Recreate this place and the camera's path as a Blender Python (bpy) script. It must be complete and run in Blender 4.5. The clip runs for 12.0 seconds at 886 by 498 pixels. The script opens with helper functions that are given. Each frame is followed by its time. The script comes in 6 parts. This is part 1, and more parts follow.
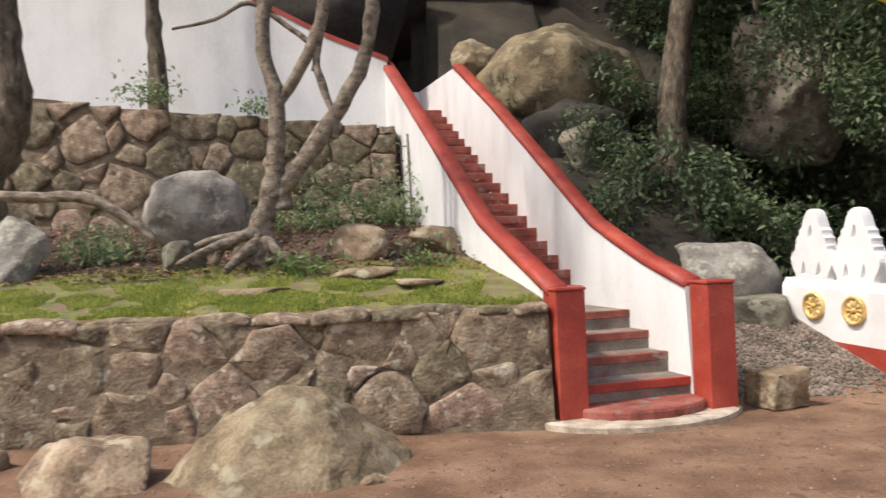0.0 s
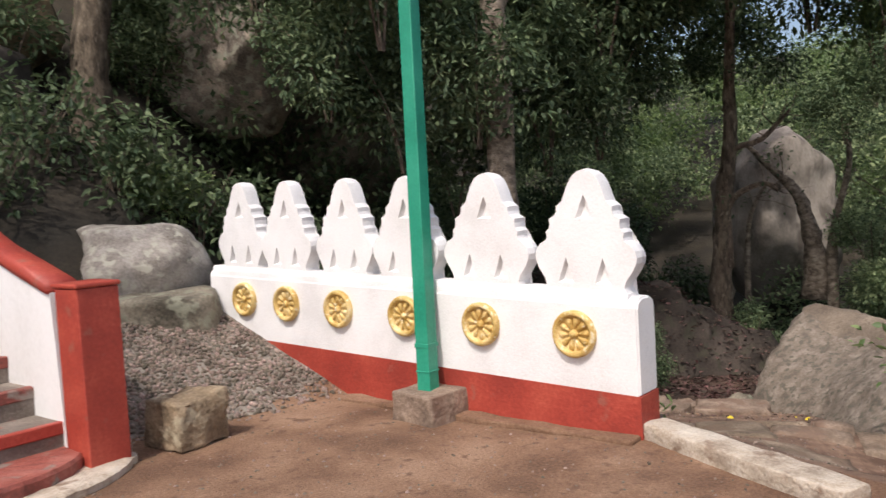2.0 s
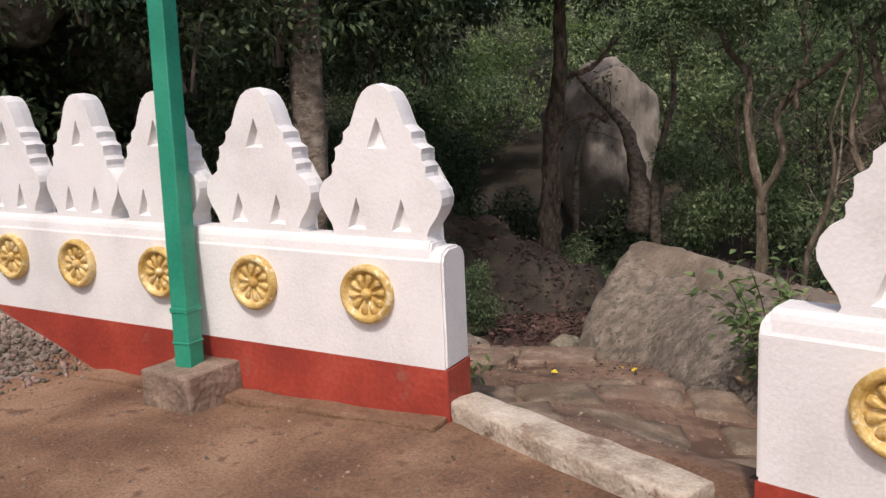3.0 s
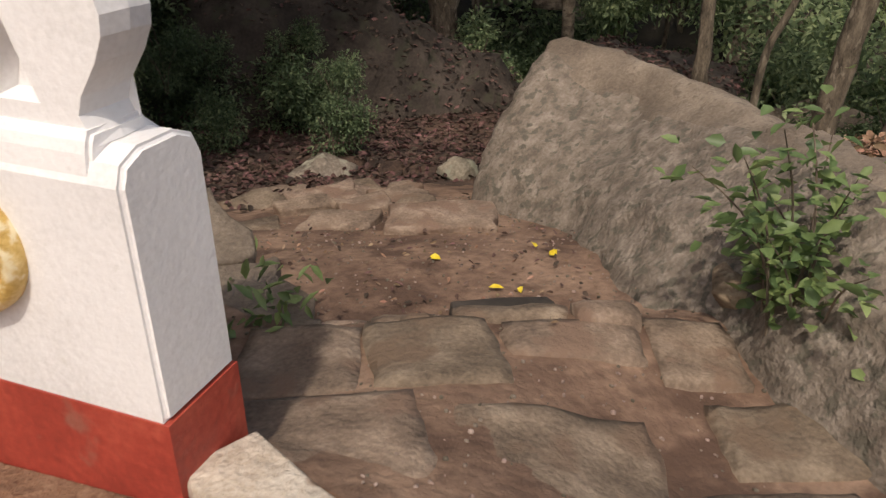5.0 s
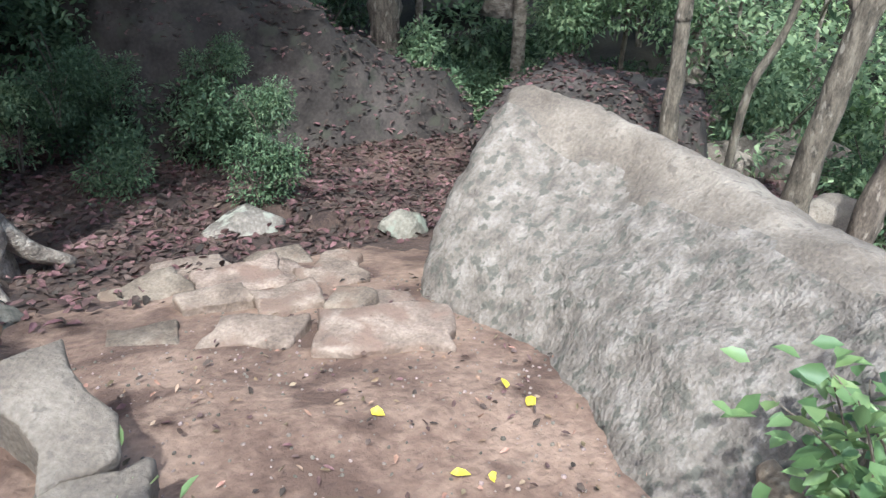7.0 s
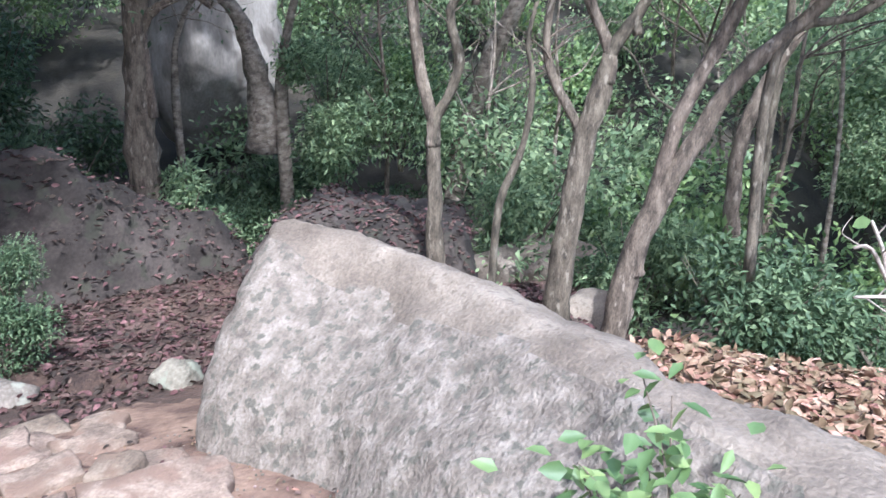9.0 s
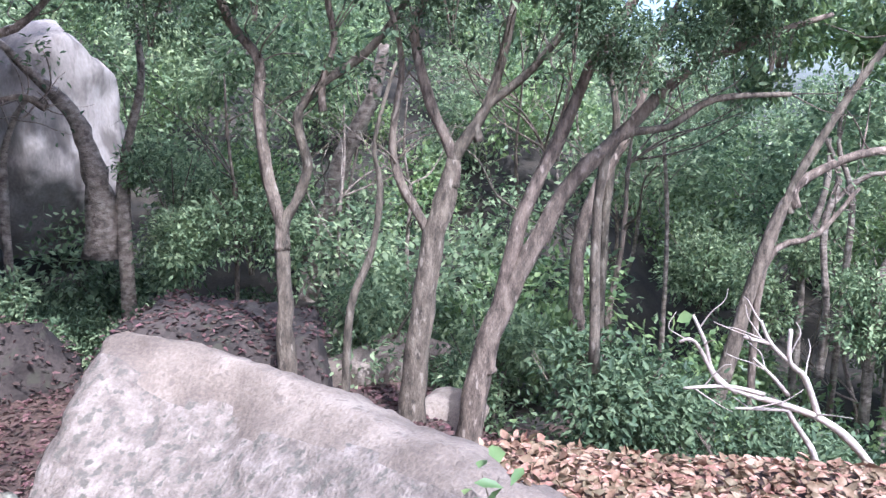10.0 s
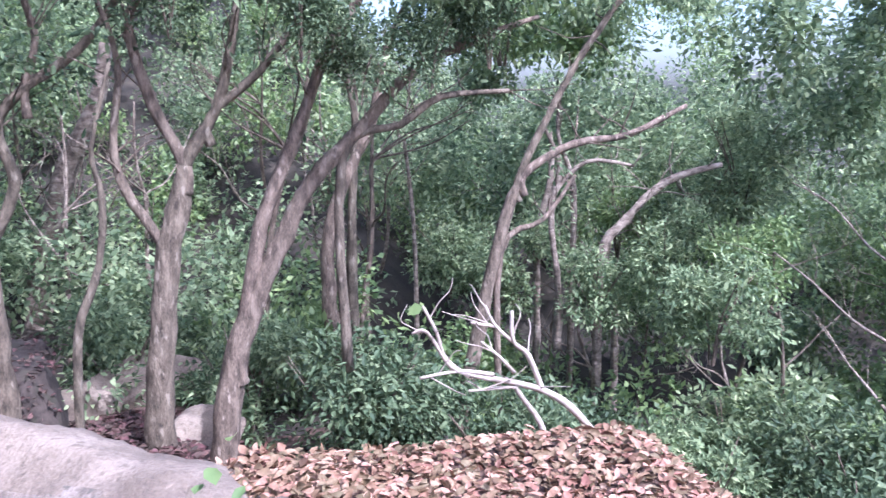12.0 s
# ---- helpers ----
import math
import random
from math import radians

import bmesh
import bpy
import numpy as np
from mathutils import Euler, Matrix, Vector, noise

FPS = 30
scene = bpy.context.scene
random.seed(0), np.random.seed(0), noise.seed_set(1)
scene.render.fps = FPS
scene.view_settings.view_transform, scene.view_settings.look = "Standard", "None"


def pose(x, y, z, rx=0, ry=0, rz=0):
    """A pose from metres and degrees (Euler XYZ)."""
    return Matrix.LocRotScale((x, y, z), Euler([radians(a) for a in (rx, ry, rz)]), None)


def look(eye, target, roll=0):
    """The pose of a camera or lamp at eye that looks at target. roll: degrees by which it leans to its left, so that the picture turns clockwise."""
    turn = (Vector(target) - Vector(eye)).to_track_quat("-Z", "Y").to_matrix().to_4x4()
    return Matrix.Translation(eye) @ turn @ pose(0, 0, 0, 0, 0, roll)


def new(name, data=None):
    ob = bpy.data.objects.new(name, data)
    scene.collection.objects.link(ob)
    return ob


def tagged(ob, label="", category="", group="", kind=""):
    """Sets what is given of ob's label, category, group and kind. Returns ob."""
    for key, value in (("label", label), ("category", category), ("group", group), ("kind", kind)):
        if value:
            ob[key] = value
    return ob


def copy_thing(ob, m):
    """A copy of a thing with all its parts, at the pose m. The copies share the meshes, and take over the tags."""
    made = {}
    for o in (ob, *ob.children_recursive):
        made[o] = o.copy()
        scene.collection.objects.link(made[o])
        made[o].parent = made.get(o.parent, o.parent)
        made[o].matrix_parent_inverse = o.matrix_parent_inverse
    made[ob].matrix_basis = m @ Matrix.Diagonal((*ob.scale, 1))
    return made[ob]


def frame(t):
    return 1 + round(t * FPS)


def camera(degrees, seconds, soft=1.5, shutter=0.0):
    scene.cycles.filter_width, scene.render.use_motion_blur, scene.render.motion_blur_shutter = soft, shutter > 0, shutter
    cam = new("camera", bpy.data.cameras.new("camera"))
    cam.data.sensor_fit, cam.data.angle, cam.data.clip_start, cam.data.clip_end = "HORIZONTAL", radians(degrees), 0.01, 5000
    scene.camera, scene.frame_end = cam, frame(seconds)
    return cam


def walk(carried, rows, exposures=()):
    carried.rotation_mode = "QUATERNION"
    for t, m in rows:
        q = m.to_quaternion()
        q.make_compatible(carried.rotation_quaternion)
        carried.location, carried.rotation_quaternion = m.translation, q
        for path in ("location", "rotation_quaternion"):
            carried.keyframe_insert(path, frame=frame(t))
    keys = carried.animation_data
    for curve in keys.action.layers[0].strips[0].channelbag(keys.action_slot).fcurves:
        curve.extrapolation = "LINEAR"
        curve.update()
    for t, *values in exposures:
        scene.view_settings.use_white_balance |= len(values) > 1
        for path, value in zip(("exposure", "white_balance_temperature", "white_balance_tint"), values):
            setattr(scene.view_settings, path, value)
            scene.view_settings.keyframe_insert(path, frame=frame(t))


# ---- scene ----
cam = camera(58.7, 12.0, 1.35, 0.15)
METRES, EYE, TILT, LEAN, TURN = 8.0, 1.6, 0.0, 0.0, 0.0
ROWS = [
    (0.0, 0.0, 0.0, 0.0, 0.01, 0.35, 2.39),
    (0.5, 0.0348, 0.0624, -0.0016, -11.83, -0.29, 2.94),
    (1.0, 0.0693, 0.1231, 0.0007, -21.46, -1.03, 3.42),
    (1.5, 0.1207, 0.1808, 0.0057, -27.83, -1.65, 3.58),
    (2.0, 0.1758, 0.2402, 0.0033, -36.27, -3.26, 3.24),
    (2.5, 0.2432, 0.2823, -0.0016, -44.66, -5.94, 2.9),
    (3.0, 0.3076, 0.3237, -0.0038, -47.85, -8.82, 2.57),
    (3.5, 0.3712, 0.3669, -0.0047, -49.97, -13.71, 2.47),
    (5.5, 0.6445, 0.5420, -0.0225, -56.05, -27.83, 0.22),
    (6.0, 0.6952, 0.5817, -0.0119, -56.8, -28.45, -0.07),
    (6.5, 0.7084, 0.5909, -0.0022, -57.0, -28.05, -0.48),
    (8.5, 0.7129, 0.5774, 0.0042, -71.25, -20.60, -0.55),
    (9.0, 0.7167, 0.5726, 0.0059, -75.34, -17.68, -0.08),
    (9.5, 0.7192, 0.5681, 0.0094, -81.4, -12.12, -0.8),
    (10.0, 0.7212, 0.5647, 0.0104, -85.71, -10.48, -0.86),
    (10.5, 0.7213, 0.5616, 0.0108, -87.95, -10.14, -0.25),
    (11.0, 0.7227, 0.5576, 0.0093, -91.3, -10.17, -0.05),
    (11.5, 0.7223, 0.553, 0.0094, -95.88, -10.22, 0.02),
    (12.0, 0.7265, 0.5431, 0.0104, -103.43, -10.39, 0.41),
]
EXPOSURES = [(0.0, 0.35, 6700, 10), (1.5, 0.28, 6500, 12), (2.5, 0.06, 6600, 14), (3.5, -0.2, 6700, 17), (4.5, -0.15, 6900, 14), (5.5, 0.1, 7200, 10), (6.0, 0.98, 6050, 5), (6.5, 1.28, 5350, 2), (8.5, 1.45, 5150, 6), (9.5, 1.6, 5100, 15), (12.0, 1.74, 5080, 28)]
walk(cam, [(t, pose(0, 0, EYE, TILT, LEAN, TURN) @ pose(METRES * x, METRES * y, METRES * z, 90 + pitch, roll, yaw)) for t, x, y, z, yaw, pitch, roll in ROWS], EXPOSURES)

# ---- world and sun ----
SUN_EL, SUN_AZ = 54.0, -118.0   # azimuth clockwise from +y
world = bpy.data.worlds.new("world")
scene.world = world
world.use_nodes = True
wt = world.node_tree
sky = wt.nodes.new("ShaderNodeTexSky")
sky.sky_type = "NISHITA"
sky.sun_disc = False
sky.sun_elevation = radians(SUN_EL)
sky.sun_rotation = radians(SUN_AZ)
sky.dust_density = 4.0
sky.air_density = 1.0
bg = wt.nodes["Background"]
bg.inputs["Strength"].default_value = 0.15
wt.links.new(sky.outputs[0], bg.inputs["Color"])
sun_data = bpy.data.lights.new("sun", "SUN")
sun_data.energy = 2.4
sun_data.angle = radians(2)
sun_data.color = (1.0, 0.955, 0.89)
sun = new("sun", sun_data)
_a, _e = radians(SUN_AZ), radians(SUN_EL)
sun_dir = Vector((math.sin(_a) * math.cos(_e), math.cos(_a) * math.cos(_e), math.sin(_e)))
sun.matrix_world = look(sun_dir * 40, (0, 0, 0))


# ---- materials ----
def material(name, dark, mid, light, scale=3.0, fine=60.0, rough=0.85, bump=0.3, bump_scale=None, spot=None, spot_scale=9.0,
             spot_at=0.62, vary=0.0, island=False, metal=0.0, translucent=0.0, streak=0.0, spec=0.5):
    m = bpy.data.materials.new(name)
    m.use_nodes = True
    t = m.node_tree
    n, l = t.nodes, t.links
    b = n["Principled BSDF"]
    geo = n.new("ShaderNodeNewGeometry")
    pos = geo.outputs["Position"]
    if streak:
        mp = n.new("ShaderNodeMapping")
        mp.inputs["Scale"].default_value = (1, 1, streak)
        l.new(pos, mp.inputs["Vector"])
        pos = mp.outputs[0]

    def noise_tex(s, detail=6.0):
        x = n.new("ShaderNodeTexNoise")
        x.inputs["Scale"].default_value = s
        x.inputs["Detail"].default_value = detail
        l.new(pos, x.inputs["Vector"])
        return x.outputs["Fac"]
    big, small = noise_tex(scale), noise_tex(fine, 3.0)
    mix = n.new("ShaderNodeMath")
    mix.operation = "MULTIPLY_ADD"
    l.new(small, mix.inputs[0])
    mix.inputs[1].default_value = 0.45
    sub = n.new("ShaderNodeMath")
    sub.operation = "MULTIPLY_ADD"
    l.new(big, sub.inputs[0])
    sub.inputs[1].default_value = 1.0
    sub.inputs[2].default_value = -0.22
    l.new(sub.outputs[0], mix.inputs[2])
    fac = mix.outputs[0]
    ramp = n.new("ShaderNodeValToRGB")
    e = ramp.color_ramp.elements
    e[0].position, e[0].color = 0.3, (*dark, 1)
    e[1].position, e[1].color = 0.72, (*light, 1)
    k = e.new(0.5)
    k.color = (*mid, 1)
    l.new(fac, ramp.inputs[0])
    col = ramp.outputs[0]
    if spot:
        sp = noise_tex(spot_scale, 8.0)
        sr = n.new("ShaderNodeValToRGB")
        sr.color_ramp.elements[0].position = spot_at - 0.04
        sr.color_ramp.elements[1].position = spot_at + 0.05
        l.new(sp, sr.inputs[0])
        mx = n.new("ShaderNodeMixRGB")
        mx.inputs["Color2"].default_value = (*spot, 1)
        l.new(sr.outputs[0], mx.inputs["Fac"])
        l.new(col, mx.inputs["Color1"])
        col = mx.outputs[0]
    if vary:
        rnd = geo.outputs["Random Per Island"] if island else n.new("ShaderNodeObjectInfo").outputs["Random"]
        mr = n.new("ShaderNodeMapRange")
        mr.inputs["To Min"].default_value = 1 - vary
        mr.inputs["To Max"].default_value = 1 + vary
        l.new(rnd, mr.inputs["Value"])
        hs = n.new("ShaderNodeHueSaturation")
        l.new(mr.outputs[0], hs.inputs["Value"])
        l.new(col, hs.inputs["Color"])
        hr = n.new("ShaderNodeMapRange")
        hr.inputs["To Min"].default_value = 0.5 + 0.05 * vary
        hr.inputs["To Max"].default_value = 0.5 - 0.07 * vary
        l.new(rnd, hr.inputs["Value"])
        l.new(hr.outputs[0], hs.inputs["Hue"])
        col = hs.outputs[0]
    l.new(col, b.inputs["Base Color"])
    b.inputs["Roughness"].default_value = rough
    b.inputs["Metallic"].default_value = metal
    b.inputs["Specular IOR Level"].default_value = spec
    if bump:
        bp = n.new("ShaderNodeBump")
        bp.inputs["Strength"].default_value = bump
        bp.inputs["Distance"].default_value = 0.02
        add = n.new("ShaderNodeMath")
        add.operation = "ADD"
        l.new(noise_tex(bump_scale or fine * 0.5, 8.0), add.inputs[0])
        l.new(big, add.inputs[1])
        l.new(add.outputs[0], bp.inputs["Height"])
        l.new(bp.outputs[0], b.inputs["Normal"])
    if translucent:
        tr = n.new("ShaderNodeBsdfTranslucent")
        l.new(col, tr.inputs["Color"])
        ms = n.new("ShaderNodeMixShader")
        ms.inputs[0].default_value = translucent
        l.new(b.outputs[0], ms.inputs[1])
        l.new(tr.outputs[0], ms.inputs[2])
        l.new(ms.outputs[0], n["Material Output"].inputs["Surface"])
    return m


EARTH = material("packed_earth", (0.115, 0.06, 0.034), (0.215, 0.121, 0.071), (0.335, 0.212, 0.138), 1.6, 48, 0.95, 1.0, 55, (0.15, 0.082, 0.049), 9.0, 0.62)
SOIL = material("red_soil", (0.11, 0.064, 0.043), (0.195, 0.122, 0.083), (0.315, 0.21, 0.145), 1.8, 18, 0.95, 1.0, 20, (0.1, 0.058, 0.039), 2.6, 0.56)
# Litter soil, its tone lowered to include the shade below the trees.
LITTER = material("leaf_litter_soil", (0.03, 0.018, 0.013), (0.07, 0.042, 0.029), (0.14, 0.085, 0.06), 2.0, 30, 0.95, 0.8, 18, (0.17, 0.115, 0.085), 14, 0.66)
TURF = material("short_turf", (0.09, 0.095, 0.03), (0.17, 0.17, 0.055), (0.25, 0.22, 0.085), 4.5, 60, 0.95, 0.9, 40, (0.19, 0.13, 0.078), 4, 0.55)
# Floor of the woods, with their deep shade put into the colour.
FOREST_SHADE = material("shade_dark_forest_floor", (0.015, 0.013, 0.009), (0.032, 0.026, 0.018), (0.06, 0.048, 0.033), 1.2, 25, 0.95, 0.8, 12)
SCREE = material("scree_soil", (0.12, 0.1, 0.08), (0.2, 0.17, 0.14), (0.28, 0.25, 0.21), 3, 60, 0.95, 0.9, 40)
GRAVEL = material("gravel", (0.09, 0.07, 0.052), (0.19, 0.15, 0.115), (0.31, 0.255, 0.205), 4, 90, 0.9, 0.3, vary=0.55, island=True)
STONE = material("rubble_stone", (0.1, 0.073, 0.047), (0.215, 0.162, 0.106), (0.36, 0.29, 0.2), 7.0, 42, 0.92, 1.0, 30, (0.37, 0.335, 0.25), 9, 0.61, vary=0.36)
MORTAR = material("old_mortar", (0.09, 0.066, 0.045), (0.18, 0.135, 0.092), (0.28, 0.22, 0.155), 5, 55, 0.95, 1.0, 30, (0.35, 0.32, 0.25), 9, 0.66)
ROCK = material("lichen_granite", (0.115, 0.089, 0.066), (0.19, 0.15, 0.112), (0.285, 0.234, 0.179), 2.4, 45, 0.9, 0.75, 38, (0.155, 0.122, 0.092), 19.0, 0.6)
OCHRE_ROCK = material("ochre_boulder", (0.068, 0.051, 0.03), (0.165, 0.126, 0.072), (0.3, 0.235, 0.142), 1.8, 34, 0.93, 1.0, 14, (0.26, 0.225, 0.14), 4.0, 0.58)
ROCK_FACE = material("mottled_granite_face", (0.125, 0.1, 0.077), (0.2, 0.163, 0.128), (0.295, 0.25, 0.203), 8.0, 40, 0.92, 1.0, 36, (0.12, 0.106, 0.08), 15.0, 0.57)
ROCK_DARK = material("weathered_boulder", (0.065, 0.055, 0.04), (0.175, 0.15, 0.115), (0.33, 0.285, 0.22), 2.6, 34, 0.93, 1.0, 14, (0.27, 0.265, 0.2), 7.0, 0.57, vary=0.2)
ROCK_TAN = material("tan_boulder", (0.11, 0.078, 0.047), (0.235, 0.172, 0.108), (0.39, 0.305, 0.2), 3.6, 40, 0.92, 1.0, 20, (0.4, 0.345, 0.24), 5, 0.6, vary=0.15)
GREY_ROCK = material("pale_grey_boulder", (0.17, 0.15, 0.125), (0.3, 0.27, 0.235), (0.44, 0.405, 0.36), 3.4, 40, 0.92, 0.8, 24, (0.42, 0.4, 0.33), 9, 0.58)
PALE_ROCK = material("pale_rock_face", (0.2, 0.17, 0.142), (0.31, 0.268, 0.228), (0.42, 0.37, 0.32), 1.1, 22, 0.9, 1.0, 8, (0.16, 0.135, 0.112), 1.6, 0.57, streak=0.5)
PAVING = material("soiled_slab", (0.112, 0.082, 0.057), (0.2, 0.149, 0.106), (0.315, 0.245, 0.178), 5.0, 50, 0.93, 0.9, 26, (0.18, 0.122, 0.083), 4, 0.56, vary=0.16)
# Grey-brown earth taken almost to black to carry the canopy's shade.
BANK_SHADE = material("shade_dark_earth_bank", (0.02, 0.015, 0.011), (0.042, 0.032, 0.025), (0.08, 0.062, 0.05), 1.4, 25, 0.95, 1.0, 9, (0.05, 0.045, 0.03), 4, 0.6)
# Near-black: shade of the hollows painted into the rock; also the wet stone.
ROCK_SHADE_WET = material("shade_painted_and_wet_rock", (0.014, 0.012, 0.01), (0.034, 0.028, 0.023), (0.07, 0.058, 0.048), 0.7, 15, 0.95, 0.7, 6)
WHITE = material("white_limewash", (0.70, 0.69, 0.68), (0.80, 0.79, 0.785), (0.85, 0.845, 0.84), 2.2, 70, 0.8, 0.14, 45, (0.66, 0.65, 0.62), 14, 0.74)
WHITE_OLD = material("streaked_limewash", (0.69, 0.69, 0.68), (0.78, 0.78, 0.775), (0.83, 0.83, 0.83), 2.0, 50, 0.85, 0.3, 30, streak=0.4)
RED = material("red_oxide_paint", (0.27, 0.036, 0.024), (0.36, 0.05, 0.032), (0.46, 0.085, 0.052), 2.5, 40, 0.55, 0.25, 30, (0.31, 0.1, 0.07), 7, 0.66)
RED_STEP = material("worn_red_step", (0.15, 0.045, 0.035), (0.27, 0.07, 0.05), (0.36, 0.13, 0.1), 4, 50, 0.75, 0.35, 30, (0.24, 0.2, 0.17), 6, 0.62)
CEMENT = material("grey_cement", (0.13, 0.105, 0.085), (0.21, 0.175, 0.145), (0.32, 0.27, 0.23), 3, 60, 0.92, 0.5, 30, (0.28, 0.13, 0.1), 5, 0.66)
KERB = material("kerb_cement", (0.3, 0.235, 0.175), (0.47, 0.395, 0.31), (0.62, 0.555, 0.465), 5, 55, 0.92, 0.9, 30, (0.24, 0.165, 0.115), 6, 0.63)
GOLD = material("gold_paint", (0.44, 0.27, 0.065), (0.63, 0.43, 0.14), (0.78, 0.62, 0.31), 9, 80, 0.45, 0.35, 40, (0.8, 0.7, 0.46), 22, 0.62, metal=0.12)
GREEN_PAINT = material("green_enamel", (0.008, 0.19, 0.115), (0.014, 0.25, 0.155), (0.03, 0.30, 0.19), 2, 40, 0.38, 0.08)
YELLOW_PAINT = material("yellow_enamel", (0.72, 0.55, 0.01), (0.82, 0.66, 0.015), (0.88, 0.74, 0.04), 3, 40, 0.45, 0.05)
BARK = material("grey_brown_bark", (0.048, 0.037, 0.026), (0.132, 0.103, 0.072), (0.235, 0.188, 0.136), 11, 70, 0.92, 1.0, 34, (0.3, 0.25, 0.19), 15, 0.64, streak=0.4, vary=0.2)
BARK_PALE = material("pale_bark", (0.1, 0.077, 0.057), (0.235, 0.188, 0.142), (0.39, 0.33, 0.262), 7, 60, 0.92, 1.0, 26, (0.12, 0.09, 0.067), 8, 0.6, streak=1.6)
DEADWOOD = material("bleached_wood", (0.25, 0.2, 0.16), (0.39, 0.325, 0.265), (0.52, 0.45, 0.38), 8, 90, 0.8, 0.4, 40)
LEAF = material("dark_leaf", (0.062, 0.1, 0.05), (0.102, 0.153, 0.075), (0.148, 0.205, 0.108), 1.0, 20, 0.55, 0, vary=0.5, island=True, translucent=0.3, spec=0.3)
LEAF_MID = material("mid_leaf", (0.155, 0.22, 0.115), (0.235, 0.315, 0.165), (0.315, 0.395, 0.215), 0.8, 20, 0.6, 0, vary=0.5, island=True, translucent=0.42, spec=0.18)
LEAF_LIGHT = material("bright_leaf", (0.14, 0.215, 0.08), (0.195, 0.285, 0.105), (0.26, 0.36, 0.15), 0.8, 20, 0.45, 0, vary=0.4, island=True, translucent=0.38)
GRASS = material("grass_blade", (0.22, 0.29, 0.055), (0.36, 0.42, 0.1), (0.5, 0.52, 0.17), 1.5, 30, 0.6, 0, vary=0.4, island=True, translucent=0.45)
DRY_LEAF = material("dry_leaf", (0.125, 0.07, 0.036), (0.25, 0.16, 0.09), (0.43, 0.315, 0.205), 9.0, 40, 0.75, 0, vary=0.5, island=True, translucent=0.1)
# Dark reddish leaves, made darker still in place of woodland shade.
DRY_DARK = material("shade_dark_dry_leaf", (0.038, 0.022, 0.016), (0.075, 0.043, 0.032), (0.16, 0.1, 0.078), 2.0, 40, 0.8, 0, vary=0.6, island=True)
YELLOW_LEAF = material("yellow_leaf", (0.6, 0.42, 0.02), (0.72, 0.55, 0.03), (0.8, 0.65, 0.08), 20, 80, 0.6, 0)


# ---- mesh helpers ----
def link(name, bm, mat, parent=None, label="", smooth=False):
    me = bpy.data.meshes.new(name)
    bm.normal_update()
    bm.to_mesh(me)
    bm.free()
    for m in (mat if isinstance(mat, (list, tuple)) else [mat]):
        me.materials.append(m)
    if smooth:
        me.polygons.foreach_set("use_smooth", [True] * len(me.polygons))
    ob = new(name, me)
    if parent:
        ob.parent = parent
    if label:
        tagged(ob, label)
    return ob


def part(name, bm, mat, parent, label="", smooth=False):
    return link(name, bm, mat, parent, label, smooth)


def arrays(name, verts, faces, mat, parent=None):
    """A mesh object from arrays of corners and of equal-sided faces."""
    me = bpy.data.meshes.new(name)
    verts, faces = np.asarray(verts, dtype=np.float32), np.asarray(faces, dtype=np.int32)
    k = faces.shape[1]
    me.vertices.add(len(verts))
    me.vertices.foreach_set("co", verts.ravel())
    me.loops.add(faces.size)
    me.loops.foreach_set("vertex_index", faces.ravel())
    me.polygons.add(len(faces))
    me.polygons.foreach_set("loop_start", np.arange(0, faces.size, k, dtype=np.int32))
    me.update(calc_edges=True)
    me.materials.append(mat)
    ob = new(name, me)
    if parent:
        ob.parent = parent
    return ob


def thing(name, label, category, group="", kind="", m=None):
    ob = new(name)
    ob.empty_display_size = 0.1
    if m is not None:
        ob.matrix_basis = m
    return tagged(ob, label, category, group, kind)


def box(bm, x0, y0, z0, x1, y1, z1, m=None, bevel=0.0, seg=2):
    r = bmesh.ops.create_cube(bm, size=1.0)
    vs = r["verts"]
    for v in vs:
        v.co = Vector((x0 + (v.co.x + 0.5) * (x1 - x0), y0 + (v.co.y + 0.5) * (y1 - y0), z0 + (v.co.z + 0.5) * (z1 - z0)))
    if bevel:
        es = list({e for v in vs for e in v.link_edges})
        bmesh.ops.bevel(bm, geom=es, offset=bevel, segments=seg, profile=0.5, affect="EDGES")
    if m is not None:
        bmesh.ops.transform(bm, matrix=m, verts=[v for v in bm.verts if v.tag is False])
    for v in bm.verts:
        v.tag = True


def boxed(*a, **k):
    bm = bmesh.new()
    box(bm, *a, **k)
    return bm


def roughen(bm, amount, scale, seed=0.0):
    off = Vector((seed * 7.3, seed * 3.1, seed * 5.7))
    bm.normal_update()
    for v in bm.verts:
        v.co += v.normal * (noise.fractal(v.co * scale + off, 1.0, 2.0, 4) * amount)


